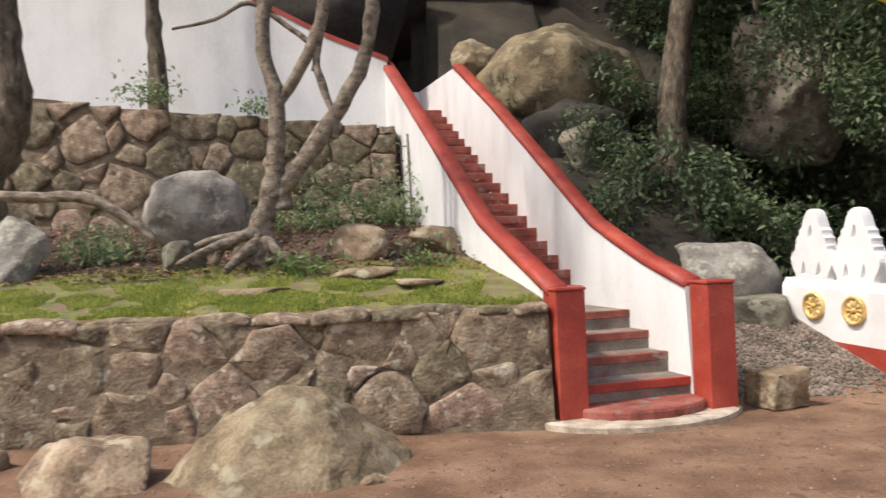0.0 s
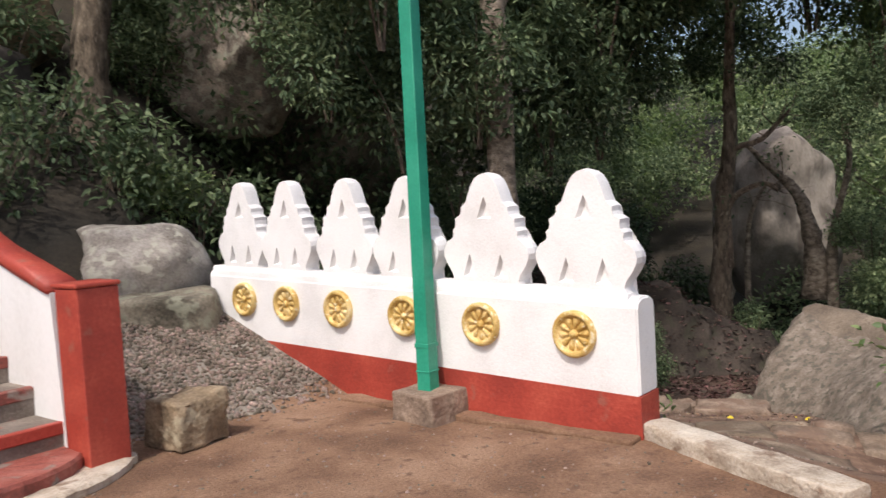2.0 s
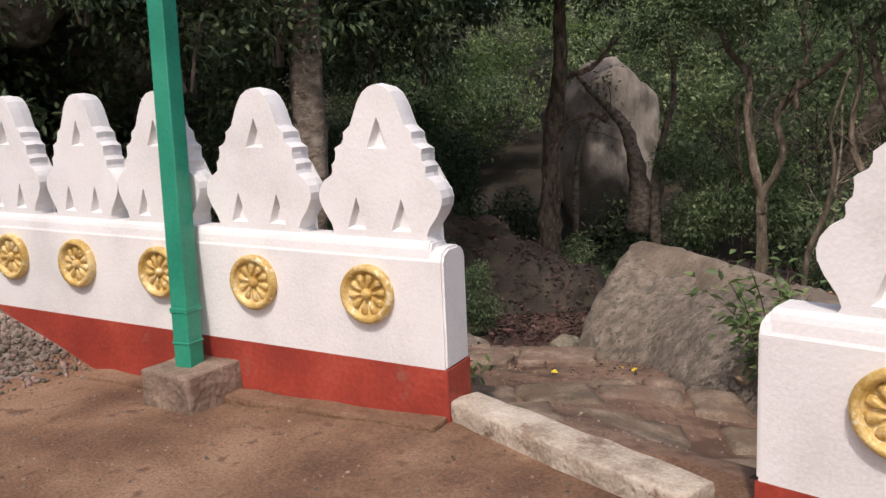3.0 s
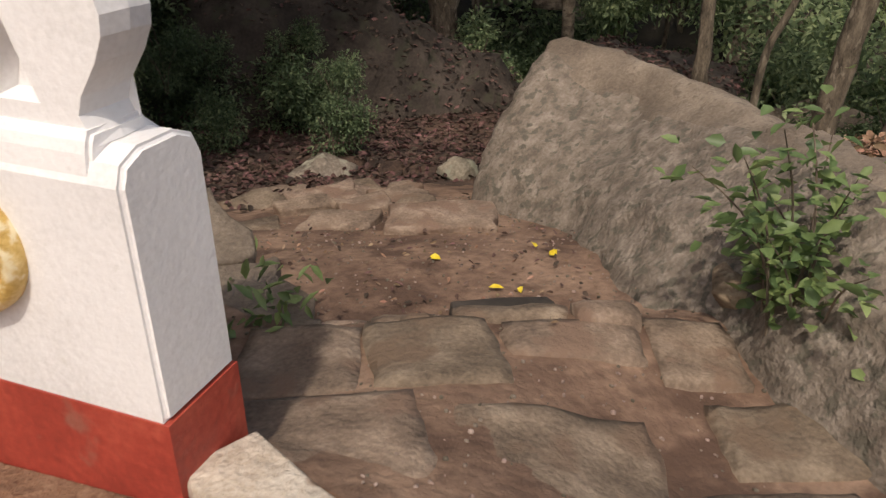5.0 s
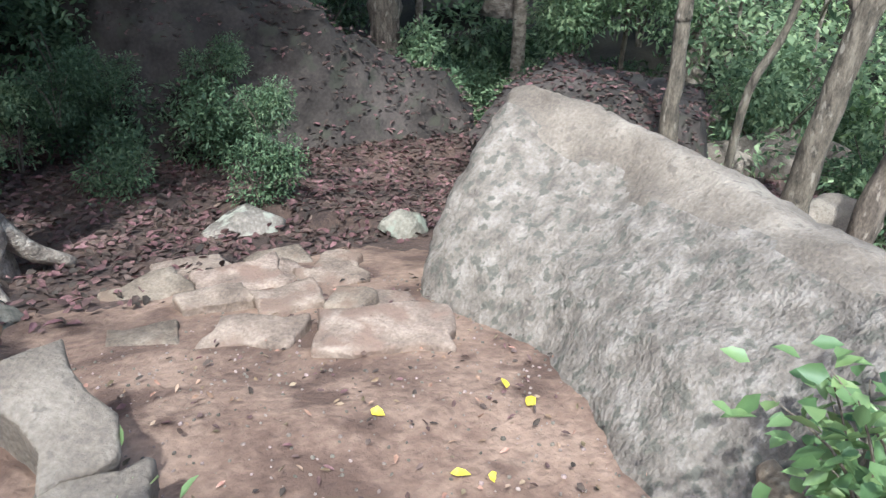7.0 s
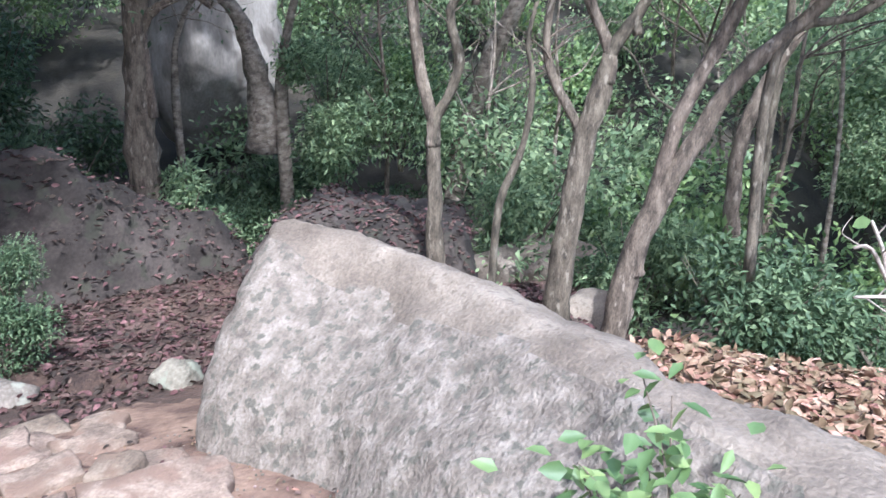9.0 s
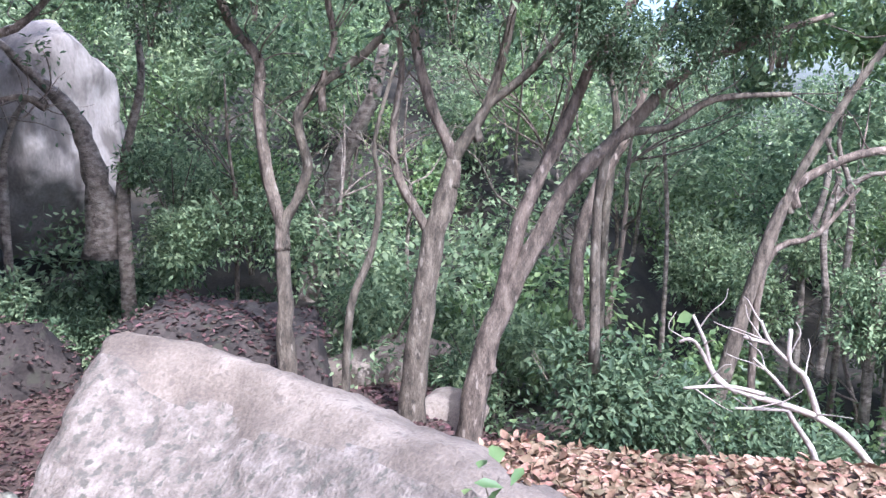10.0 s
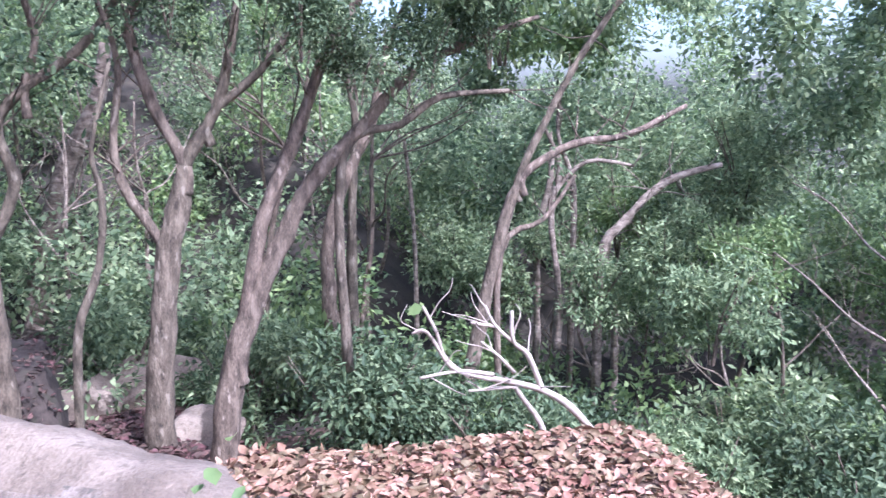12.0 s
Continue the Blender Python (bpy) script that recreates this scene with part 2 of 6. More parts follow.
def tube(bm, pts, sides=8, wobble=0.0):
    """A tapered tube through points (x, y, z, radius), its bends rounded."""
    ps = [Vector(p[:3]) for p in pts]
    rs = [p[3] for p in pts]
    fine_p, fine_r = [], []
    for i in range(len(ps) - 1):
        a, b = ps[max(i - 1, 0)], ps[min(i + 2, len(ps) - 1)]
        for k in range(4):
            f = k / 4
            h = [0.5 * (-f + 2 * f * f - f ** 3), 0.5 * (2 - 5 * f * f + 3 * f ** 3), 0.5 * (f + 4 * f * f - 3 * f ** 3), 0.5 * (-f * f + f ** 3)]
            fine_p.append(a * h[0] + ps[i] * h[1] + ps[i + 1] * h[2] + b * h[3])
            fine_r.append(rs[i] * (1 - f) + rs[i + 1] * f)
    fine_p.append(ps[-1])
    fine_r.append(rs[-1])
    rings = []
    side = None
    for i, p in enumerate(fine_p):
        d = (fine_p[min(i + 1, len(fine_p) - 1)] - fine_p[max(i - 1, 0)]).normalized()
        side = (d.orthogonal() if side is None else side - d * side.dot(d)).normalized()
        up = d.cross(side)
        ring = []
        for k in range(sides):
            a = 2 * math.pi * k / sides
            dirn = side * math.cos(a) + up * math.sin(a)
            r = fine_r[i] * (1 + wobble * noise.noise((p + dirn * 0.2) * 5))
            ring.append(bm.verts.new(p + dirn * r))
        rings.append(ring)
    for a, b in zip(rings, rings[1:]):
        for k in range(sides):
            bm.faces.new((a[k], a[(k + 1) % sides], b[(k + 1) % sides], b[k]))
    bm.faces.new(rings[0][::-1])
    bm.faces.new(rings[-1])


def prism(bm, outline, y0, y1):
    """An outline of (x, z) pushed through from y0 to y1."""
    a = [bm.verts.new((x, y0, z)) for x, z in outline]
    b = [bm.verts.new((x, y1, z)) for x, z in outline]
    n = len(outline)
    bm.faces.new(a)
    bm.faces.new(b[::-1])
    for i in range(n):
        bm.faces.new((a[i], b[i], b[(i + 1) % n], a[(i + 1) % n]))
    bmesh.ops.recalc_face_normals(bm, faces=bm.faces)


def hull_rock(points, cuts=4, amount=0.05, scale=2.0, seed=1.0, round_off=0.35, edge=0.12):
    bm = bmesh.new()
    for p in points:
        bm.verts.new(p)
    r = bmesh.ops.convex_hull(bm, input=bm.verts)
    bmesh.ops.delete(bm, geom=[v for v in bm.verts if not v.link_faces], context="VERTS")
    bmesh.ops.triangulate(bm, faces=bm.faces)
    # even out the mesh: split long edges until none is left
    for i in range(14):
        long = sorted((e for e in bm.edges if e.calc_length() > edge), key=lambda e: -e.calc_length())
        if not long:
            break
        limit = max(edge, long[0].calc_length() * 0.6)
        bmesh.ops.subdivide_edges(bm, edges=[e for e in long if e.calc_length() >= limit], cuts=1)
        bmesh.ops.triangulate(bm, faces=[f for f in bm.faces if len(f.verts) > 3])
    for i in range(cuts):
        bmesh.ops.smooth_vert(bm, verts=bm.verts, factor=round_off, use_axis_x=True, use_axis_y=True, use_axis_z=True)
    roughen(bm, amount, scale, seed)
    roughen(bm, amount * 0.3, scale * 5, seed + 3)
    return bm


def boulder(name, label, x, y, z, lx, ly, lz, turn=0, seed=1, mat=None, group="", flat=0.0, cuts=1, corners=17):
    rng = random.Random(seed)
    pts = []
    for i in range(corners):
        v = Vector((rng.gauss(0, 1), rng.gauss(0, 1), rng.gauss(0, 0.8))).normalized()
        top = 0.5 * lz * (0.6 if flat else 0.92)
        pts.append((v.x * lx * 0.53, v.y * ly * 0.53, max(-0.6 * lz, min(top, v.z * lz * 0.6))))
    if corners == 0:
        # a quarried block with knocked-off corners
        for sx in (-1, 1):
            for sy in (-1, 1):
                for sz in (-1, 1):
                    k = rng.uniform(0.7, 1.0)
                    pts.append((sx * lx * 0.5 * k, sy * ly * 0.5 * rng.uniform(0.75, 1.0), sz * lz * 0.5 * rng.uniform(0.8, 1.0)))
                    pts.append((sx * lx * 0.5 * k * 0.75, sy * ly * 0.5, sz * lz * 0.5 * 0.8))
    pts.append((rng.uniform(-0.1, 0.1) * lx, rng.uniform(-0.1, 0.1) * ly, 0.5 * lz * (0.6 if flat else 1.0)))
    bm = hull_rock(pts, cuts, 0.05 * min(lx, ly, lz) + 0.006, 2.6 / max(lx, ly), seed, 0.5, max(lx, ly, lz) / 15)
    ob = link(name, bm, mat or ROCK_DARK, smooth=True)
    ob.matrix_basis = pose(x, y, z, 0, 0, turn)
    return tagged(ob, label, "rock", group)


def leaves(name, centres, normals, length, width, mat, seed=0, parent=None, droop=0.3, spread=0.9, plain=False):
    """Many creased leaves, one at each centre, pointing roughly along its normal."""
    rng = np.random.RandomState(seed)
    c = np.asarray(centres, dtype=float)
    n = len(c)
    d = np.asarray(normals, dtype=float) + rng.normal(0, spread, (n, 3))
    d[:, 2] -= droop
    d /= np.linalg.norm(d, axis=1)[:, None] + 1e-9
    up = np.tile((0.0, 0.0, 1.0), (n, 1)) + rng.normal(0, 0.45, (n, 3))
    s = np.cross(d, up)
    s /= np.linalg.norm(s, axis=1)[:, None] + 1e-9
    u = np.cross(s, d)
    ln = (length * rng.uniform(0.6, 1.25, n))[:, None]
    wd = (width * rng.uniform(0.7, 1.2, n))[:, None]
    a = c
    if plain:
        tip = c + d * ln
        v = np.stack((a, c + d * ln * 0.45 - s * wd * 0.5 + u * wd * 0.1, tip, c + d * ln * 0.45 + s * wd * 0.5 + u * wd * 0.1), axis=1).reshape(-1, 3)
        return arrays(name, v, np.arange(n * 4).reshape(-1, 4), mat, parent)
    tip = c + d * ln - u * ln * 0.12
    l1 = c + d * ln * 0.33 + s * wd * 0.5 + u * wd * 0.16
    r1 = c + d * ln * 0.33 - s * wd * 0.5 + u * wd * 0.16
    l2 = c + d * ln * 0.7 + s * wd * 0.36 + u * wd * 0.06
    r2 = c + d * ln * 0.7 - s * wd * 0.36 + u * wd * 0.06
    v = np.stack((a, r1, r2, tip, l2, l1), axis=1).reshape(-1, 3)
    i = np.arange(n)[:, None] * 6
    f = np.concatenate((i + np.array([0, 1, 2, 3]), i + np.array([0, 3, 4, 5])), axis=0)
    return arrays(name, v, f, mat, parent)


def clump_points(rng, n, rx, ry, rz, lobes=7, shell=0.55):
    """Places and outward ways of leaves on several uneven lobes."""
    cs = rng.uniform(-1, 1, (lobes, 3)) * np.array((rx, ry, rz)) * 0.62
    rad = rng.uniform(0.3, 0.55, lobes)
    k = rng.randint(0, lobes, n)
    d = rng.normal(0, 1, (n, 3))
    d /= np.linalg.norm(d, axis=1)[:, None]
    r = rad[k] * rng.uniform(shell, 1.05, n)
    p = cs[k] + d * r[:, None] * np.array((rx, ry, rz))
    # leaves gather on short twigs
    g = np.round(p / 0.16) * 0.16
    return p * 0.6 + g * 0.4, d


# ---- the lie of the land ----
ST_O, ST_D, ST_N = Vector((1.0, 7.24)), Vector((-0.275, 0.961)), Vector((0.961, 0.275))


def ramp_up(a, b, t):
    t = min(1.0, max(0.0, (t - a) / (b - a)))
    return t * t * (3 - 2 * t)


def land(x, y):
    """Height of the ground."""
    xl = 5.62 - max(0.0, y - 5.35) * 0.277
    q = x - xl
    p = Vector((x, y)) - ST_O
    u, s = p.dot(ST_N), p.dot(ST_D)
    z = -0.02
    # path down to the east
    e = -0.45 * ramp_up(0.1, 1.15, q) - 0.40 * ramp_up(1.2, 1.9, q) - 0.30 * ramp_up(2.2, 4.6, q) - 0.16 * max(0, q - 4.4) - 0.06 * max(0, min(q, 40) - 10)
    # stepped path: a = how far along it
    a = 0.777 * x + 0.63 * y
    d = -0.08 * ramp_up(0.1, 0.35, q) - 0.18 * ramp_up(7.7, 8.85, a) - 0.24 * ramp_up(8.93, 9.4, a) - 0.05 * ramp_up(9.4, 10.1, a) - 0.2 * max(0.0, min(a, 14.0) - 10.1)
    d += ramp_up(0.0, 0.22, 6.85 + (y - 6.7) * 0.33 - x) * ramp_up(5.9, 6.3, y) * ramp_up(9.4, 8.2, y) * max(0.0, -0.24 - 0.06 * (a - 8.9) - d)
    far = ramp_up(11.5, 14.5, a)
    e = d * ramp_up(0.05, 0.3, q) * (1 - far) + e * far
    v = (x - 8.07) * 0.777 - (y - 3.83) * 0.63
    m = (0.42 + 0.14 * ramp_up(1.1, 0.1, v) * ramp_up(5.0, 4.2, y)) * ramp_up(-0.55, 0.1, v) - 0.42 * ramp_up(0.1, 1.2, q) - 0.85 * max(0, min(q, 6.0) - 3.8) - 0.16 * max(0, q - 6.2)
    m -= 0.8 * max(0.0, min(2.5, 2.5 - y)) * ramp_up(1.0, 2.6, q)
    w = ramp_up(5.3, 4.4, y)
    z += max(-9.0, e * (1 - w) + m * w) + 0.62 * (0.55 + 0.45 * ramp_up(-9.0, 4.0, y)) * max(0, min(q, 45) - 15)
    # hill to the north
    ys = 8.0 if x < 5 else 8.0 + 1.15 * (x - 5) - 0.012 * min(900, (x - 5) ** 2)
    hill = max(0.0, y - ys)
    n = 0.40 * min(hill, 3) + 0.85 * max(0, min(hill, 30) - 3)
    if s > 0.1 and u < 1.75:
        if u < 0.12:
            n = 1.12 + 0.2 * (y - 7.3) if y > 7.3 else 0
            if y > 12.85:
                n = 3.5 - 0.15 * max(-12, x + 0.7) + 0.35 * max(0, min(y, 40) - 15)
        else:
            n = max(0.0, min(0.52 * s - 0.75, 3.9)) + 0.35 * max(0, min(y, 40) - 17)
    z += n
    z += 0.02 * noise.fractal(Vector((x, y, 0)) * 0.9, 1.0, 2.0, 3) + 0.006 * noise.noise(Vector((x, y, 3)) * 6)
    if q > 6 or hill > 3:
        z += 0.35 * noise.noise(Vector((x, y, 7)) * 0.35)
    return z


def build_ground():
    def axis(lo, a, b, hi, step):
        fine = list(np.arange(a, b, step))
        left, right = [], []
        x, d = a, step
        while x > lo:
            d *= 1.35
            x -= d
            left.append(x)
        x, d = fine[-1], step
        while x < hi:
            d *= 1.25
            x += d
            right.append(x)
        return left[::-1] + fine + right
    xs, ys = axis(-300, -6.5, 15, 400, 0.12), axis(-300, 3.0, 14, 400, 0.12)
    nx, ny = len(xs), len(ys)
    verts = [(x, y, land(max(-40, min(60, x)), max(-40, min(60, y)))) for y in ys for x in xs]
    faces = [(j * nx + i, j * nx + i + 1, (j + 1) * nx + i + 1, (j + 1) * nx + i) for j in range(ny - 1) for i in range(nx - 1)]
    ob = arrays("ground", verts, faces, EARTH)
    for m in (SOIL, LITTER, TURF, FOREST_SHADE, SCREE):
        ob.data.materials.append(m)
    idx = []
    for j in range(ny - 1):
        for i in range(nx - 1):
            x, y = (xs[i] + xs[i + 1]) / 2, (ys[j] + ys[j + 1]) / 2
            jit = 0.5 * noise.noise(Vector((x, y, 0)) * 1.3)
            p = Vector((x, y)) - ST_O
            u, s = p.dot(ST_N), p.dot(ST_D)
            q = x - (5.62 - max(0.0, y - 5.35) * 0.277)
            k = 0
            if q > 0.1:
                k = 1 if (q < 5.2 + jit and y < 8.4 - 0.2 * (x - 9) + jit and y > 3.9) else 2
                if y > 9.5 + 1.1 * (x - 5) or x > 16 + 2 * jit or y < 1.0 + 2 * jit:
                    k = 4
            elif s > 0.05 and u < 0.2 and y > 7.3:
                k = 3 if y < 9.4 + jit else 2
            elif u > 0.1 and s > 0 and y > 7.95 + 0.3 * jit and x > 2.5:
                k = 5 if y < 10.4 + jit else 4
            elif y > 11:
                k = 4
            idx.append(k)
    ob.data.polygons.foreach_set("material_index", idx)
    ob.data.polygons.foreach_set("use_smooth", [True] * len(idx))
    return tagged(ob, "packed brown earth ground with turf and leaf litter", "ground", kind="structure")


build_ground()


# ---- rubble walls ----
def cells(points, w, h):
    """The rectangle w by h cut into one convex cell about each point (x, z, weight)."""
    out = []
    for i, p in enumerate(points):
        poly = [(0, 0), (w, 0), (w, h), (0, h)]
        pw = p[2] if len(p) > 2 else 0.0
        for j, q in enumerate(points):
            if i == j or abs(p[0] - q[0]) > 1.6 or abs(p[1] - q[1]) > 1.3:
                continue
            dx, dy = q[0] - p[0], q[1] - p[1]
            dd = dx * dx + dy * dy
            f = (dd + pw ** 2 - (q[2] if len(q) > 2 else 0.0) ** 2) / (2 * dd)
            mx, my = p[0] + dx * f, p[1] + dy * f
            res = []
            for a, b in zip(poly, poly[1:] + poly[:1]):
                fa = (a[0] - mx) * dx + (a[1] - my) * dy
                fb = (b[0] - mx) * dx + (b[1] - my) * dy
                if fa <= 0:
                    res.append(a)
                if (fa < 0 < fb) or (fb < 0 < fa):
                    t = fa / (fa - fb)
                    res.append((a[0] + t * (b[0] - a[0]), a[1] + t * (b[1] - a[1])))
            poly = res
            if len(poly) < 3:
                break
        if len(poly) >= 3:
            out.append((p, poly))
    return out


def stone_bm(poly, centre, inset, depth, rng):
    bm = bmesh.new()
    cx = sum(p[0] for p in poly) / len(poly)
    cz = sum(p[1] for p in poly) / len(poly)
    # round the corners
    pts = []
    n = len(poly)
    for i in range(n):
        a, b, c = Vector(poly[i - 1]), Vector(poly[i]), Vector(poly[(i + 1) % n])
        pts += [b + (a - b) * rng.uniform(0.03, 0.13), b + (c - b) * rng.uniform(0.03, 0.13)]
        pts.append(b.lerp(c, 0.5) + Vector((rng.gauss(0, 0.016), rng.gauss(0, 0.016))))
    mean = Vector((cx, cz))
    size = max((p - mean).length for p in pts)
    k = 1 - inset / max(0.06, size)
    rings = []
    tilt = (rng.uniform(-0.12, 0.12), rng.uniform(-0.12, 0.12))
    for f, y in ((1.0, 0.06), (1.0, -depth * 0.6), (0.955, -depth * 0.92), (0.6, -depth)):
        ring = []
        for p in pts:
            q = (p - mean) * k * f
            jit = noise.noise(Vector((q.x * 6 + cx * 3, q.y * 6 + cz * 3, f * 4)))
            yy = y + (q.x * tilt[0] + q.y * tilt[1] + jit * 0.03 if y < 0 else 0)
            ring.append(bm.verts.new((q.x * (1 + 0.14 * jit), yy, q.y * (1 + 0.14 * jit))))
        rings.append(ring)
    m = len(pts)
    for a, b in zip(rings, rings[1:]):
        for i in range(m):
            bm.faces.new((a[i], a[(i + 1) % m], b[(i + 1) % m], b[i]))
    mid = bm.verts.new((0, -depth * 1.03, 0))
    for i in range(m):
        bm.faces.new((rings[-1][i], rings[-1][(i + 1) % m], mid))
    bmesh.ops.recalc_face_normals(bm, faces=bm.faces)
    return bm, cx, cz


def rubble_wall(name, label, w, h, m, nx, nz, seed, lean=0.08, top=lambda x: 0.0, coarse=1.0, joint=-0.032):
    """A wall of uneven stones in earth mortar: its face runs along local x, looks to -y and leans back."""
    rng = random.Random(seed)
    wall = thing(name, label, "stone wall", kind="structure", m=m)
    bm = bmesh.new()
    prism(bm, [(0, -0.6), (w, -0.6), (w, h - 0.05 + top(w)), (w * 0.5, h - 0.05 + top(w / 2)), (0, h - 0.05 + top(0))], 0.03, 0.45)
    for v in bm.verts:
        v.co.y += lean * v.co.z
    core = part("mortar_core", bm, MORTAR, wall, "brown earth and mortar core")
    # uneven mortar face that fills the joints
    gx, gz = int(w / 0.05), int((h + 0.2) / 0.05)
    vs = []
    for j in range(gz + 1):
        for i in range(gx + 1):
            x, z = w * i / gx, -0.2 + (h + 0.16) * j / gz
            d = joint + 0.03 * noise.fractal(Vector((x * 2.2, seed, z * 2.2)), 1.0, 2.0, 3) + 0.012 * noise.noise(Vector((x * 11, seed, z * 11)))
            vs.append((x, d + lean * z, z + top(x) * max(0, z) / h))
    fs = [(j * (gx + 1) + i, j * (gx + 1) + i + 1, (j + 1) * (gx + 1) + i + 1, (j + 1) * (gx + 1) + i) for j in range(gz) for i in range(gx)]
    arrays("mortar_face", vs, fs, MORTAR, core)
    pts = []
    for r, tries in ((0.3, nx * 3), (0.21, nx * 16), (0.14, nx * 40), (0.085, nx * 60)):
        r *= coarse
        for k in range(tries):
            x, z = rng.uniform(0.03, w - 0.03), rng.uniform(0.03, h - 0.03)
            if all(((x - p[0]) / 1.35) ** 2 + (z - p[1]) ** 2 > (0.86 * (r + p[2])) ** 2 for p in pts):
                pts.append((x, z, r))
    for p, poly in cells(pts, w, h):
        b, cx, cz = stone_bm(poly, p, rng.uniform(0.002, 0.02), rng.uniform(0.045, 0.08), rng)
        ob = part("stone", b, STONE, wall, smooth=True)
        ob.matrix_basis = pose(cx, lean * cz + 0.02, cz + top(cx) * cz / h)
    return wall


def coping_stones(wall, w, h, n, seed, lean, top=lambda x: 0.0):
    rng = random.Random(seed)
    x = 0.0
    while x < w - 0.1:
        ln = min(rng.choice((0.4, 0.6, 0.8, 1.0)) * rng.uniform(0.85, 1.15), w - x)
        th = rng.uniform(0.04, 0.1)
        pts = []
        for k in range(9):
            f = -0.5 + k / 8
            lip = 1 - abs(f * 2) ** 3 * rng.uniform(0.2, 0.8)
            pts += [(f * ln, -0.07 * rng.uniform(0.6, 1.15), th * lip * rng.uniform(0.5, 0.8)), (f * ln, -0.08, -0.05), (f * ln * 0.9, 0.05, th * lip), (f * ln * 0.9, 0.3, th * 0.7 * lip), (f * ln * 0.9, 0.3, -0.04)]
        b = hull_rock(pts, 1, 0.012, 4, rng.random() * 9, 0.3, 0.09)
        ob = part("stone", b, STONE, wall, smooth=True)
        ob.matrix_basis = pose(x + ln / 2, lean * h + rng.uniform(-0.05, 0.03), h + top(x + ln / 2) - rng.uniform(0.02, 0.05), rng.uniform(-4, 4), rng.uniform(-6, 6), rng.uniform(-6, 6))
        x += ln


# ---- staircase ----
def stair_pose():
    return Matrix(((ST_N.x, ST_D.x, 0, ST_O.x), (ST_N.y, ST_D.y, 0, ST_O.y), (0, 0, 1, 0), (0, 0, 0, 1)))


NOSINGS = [(0.12, 0.30), (0.51, 0.50), (0.88, 0.69), (1.27, 0.89)] + [(2.42 + 0.355 * k, 1.13 + 0.197 * k) for k in range(18)]


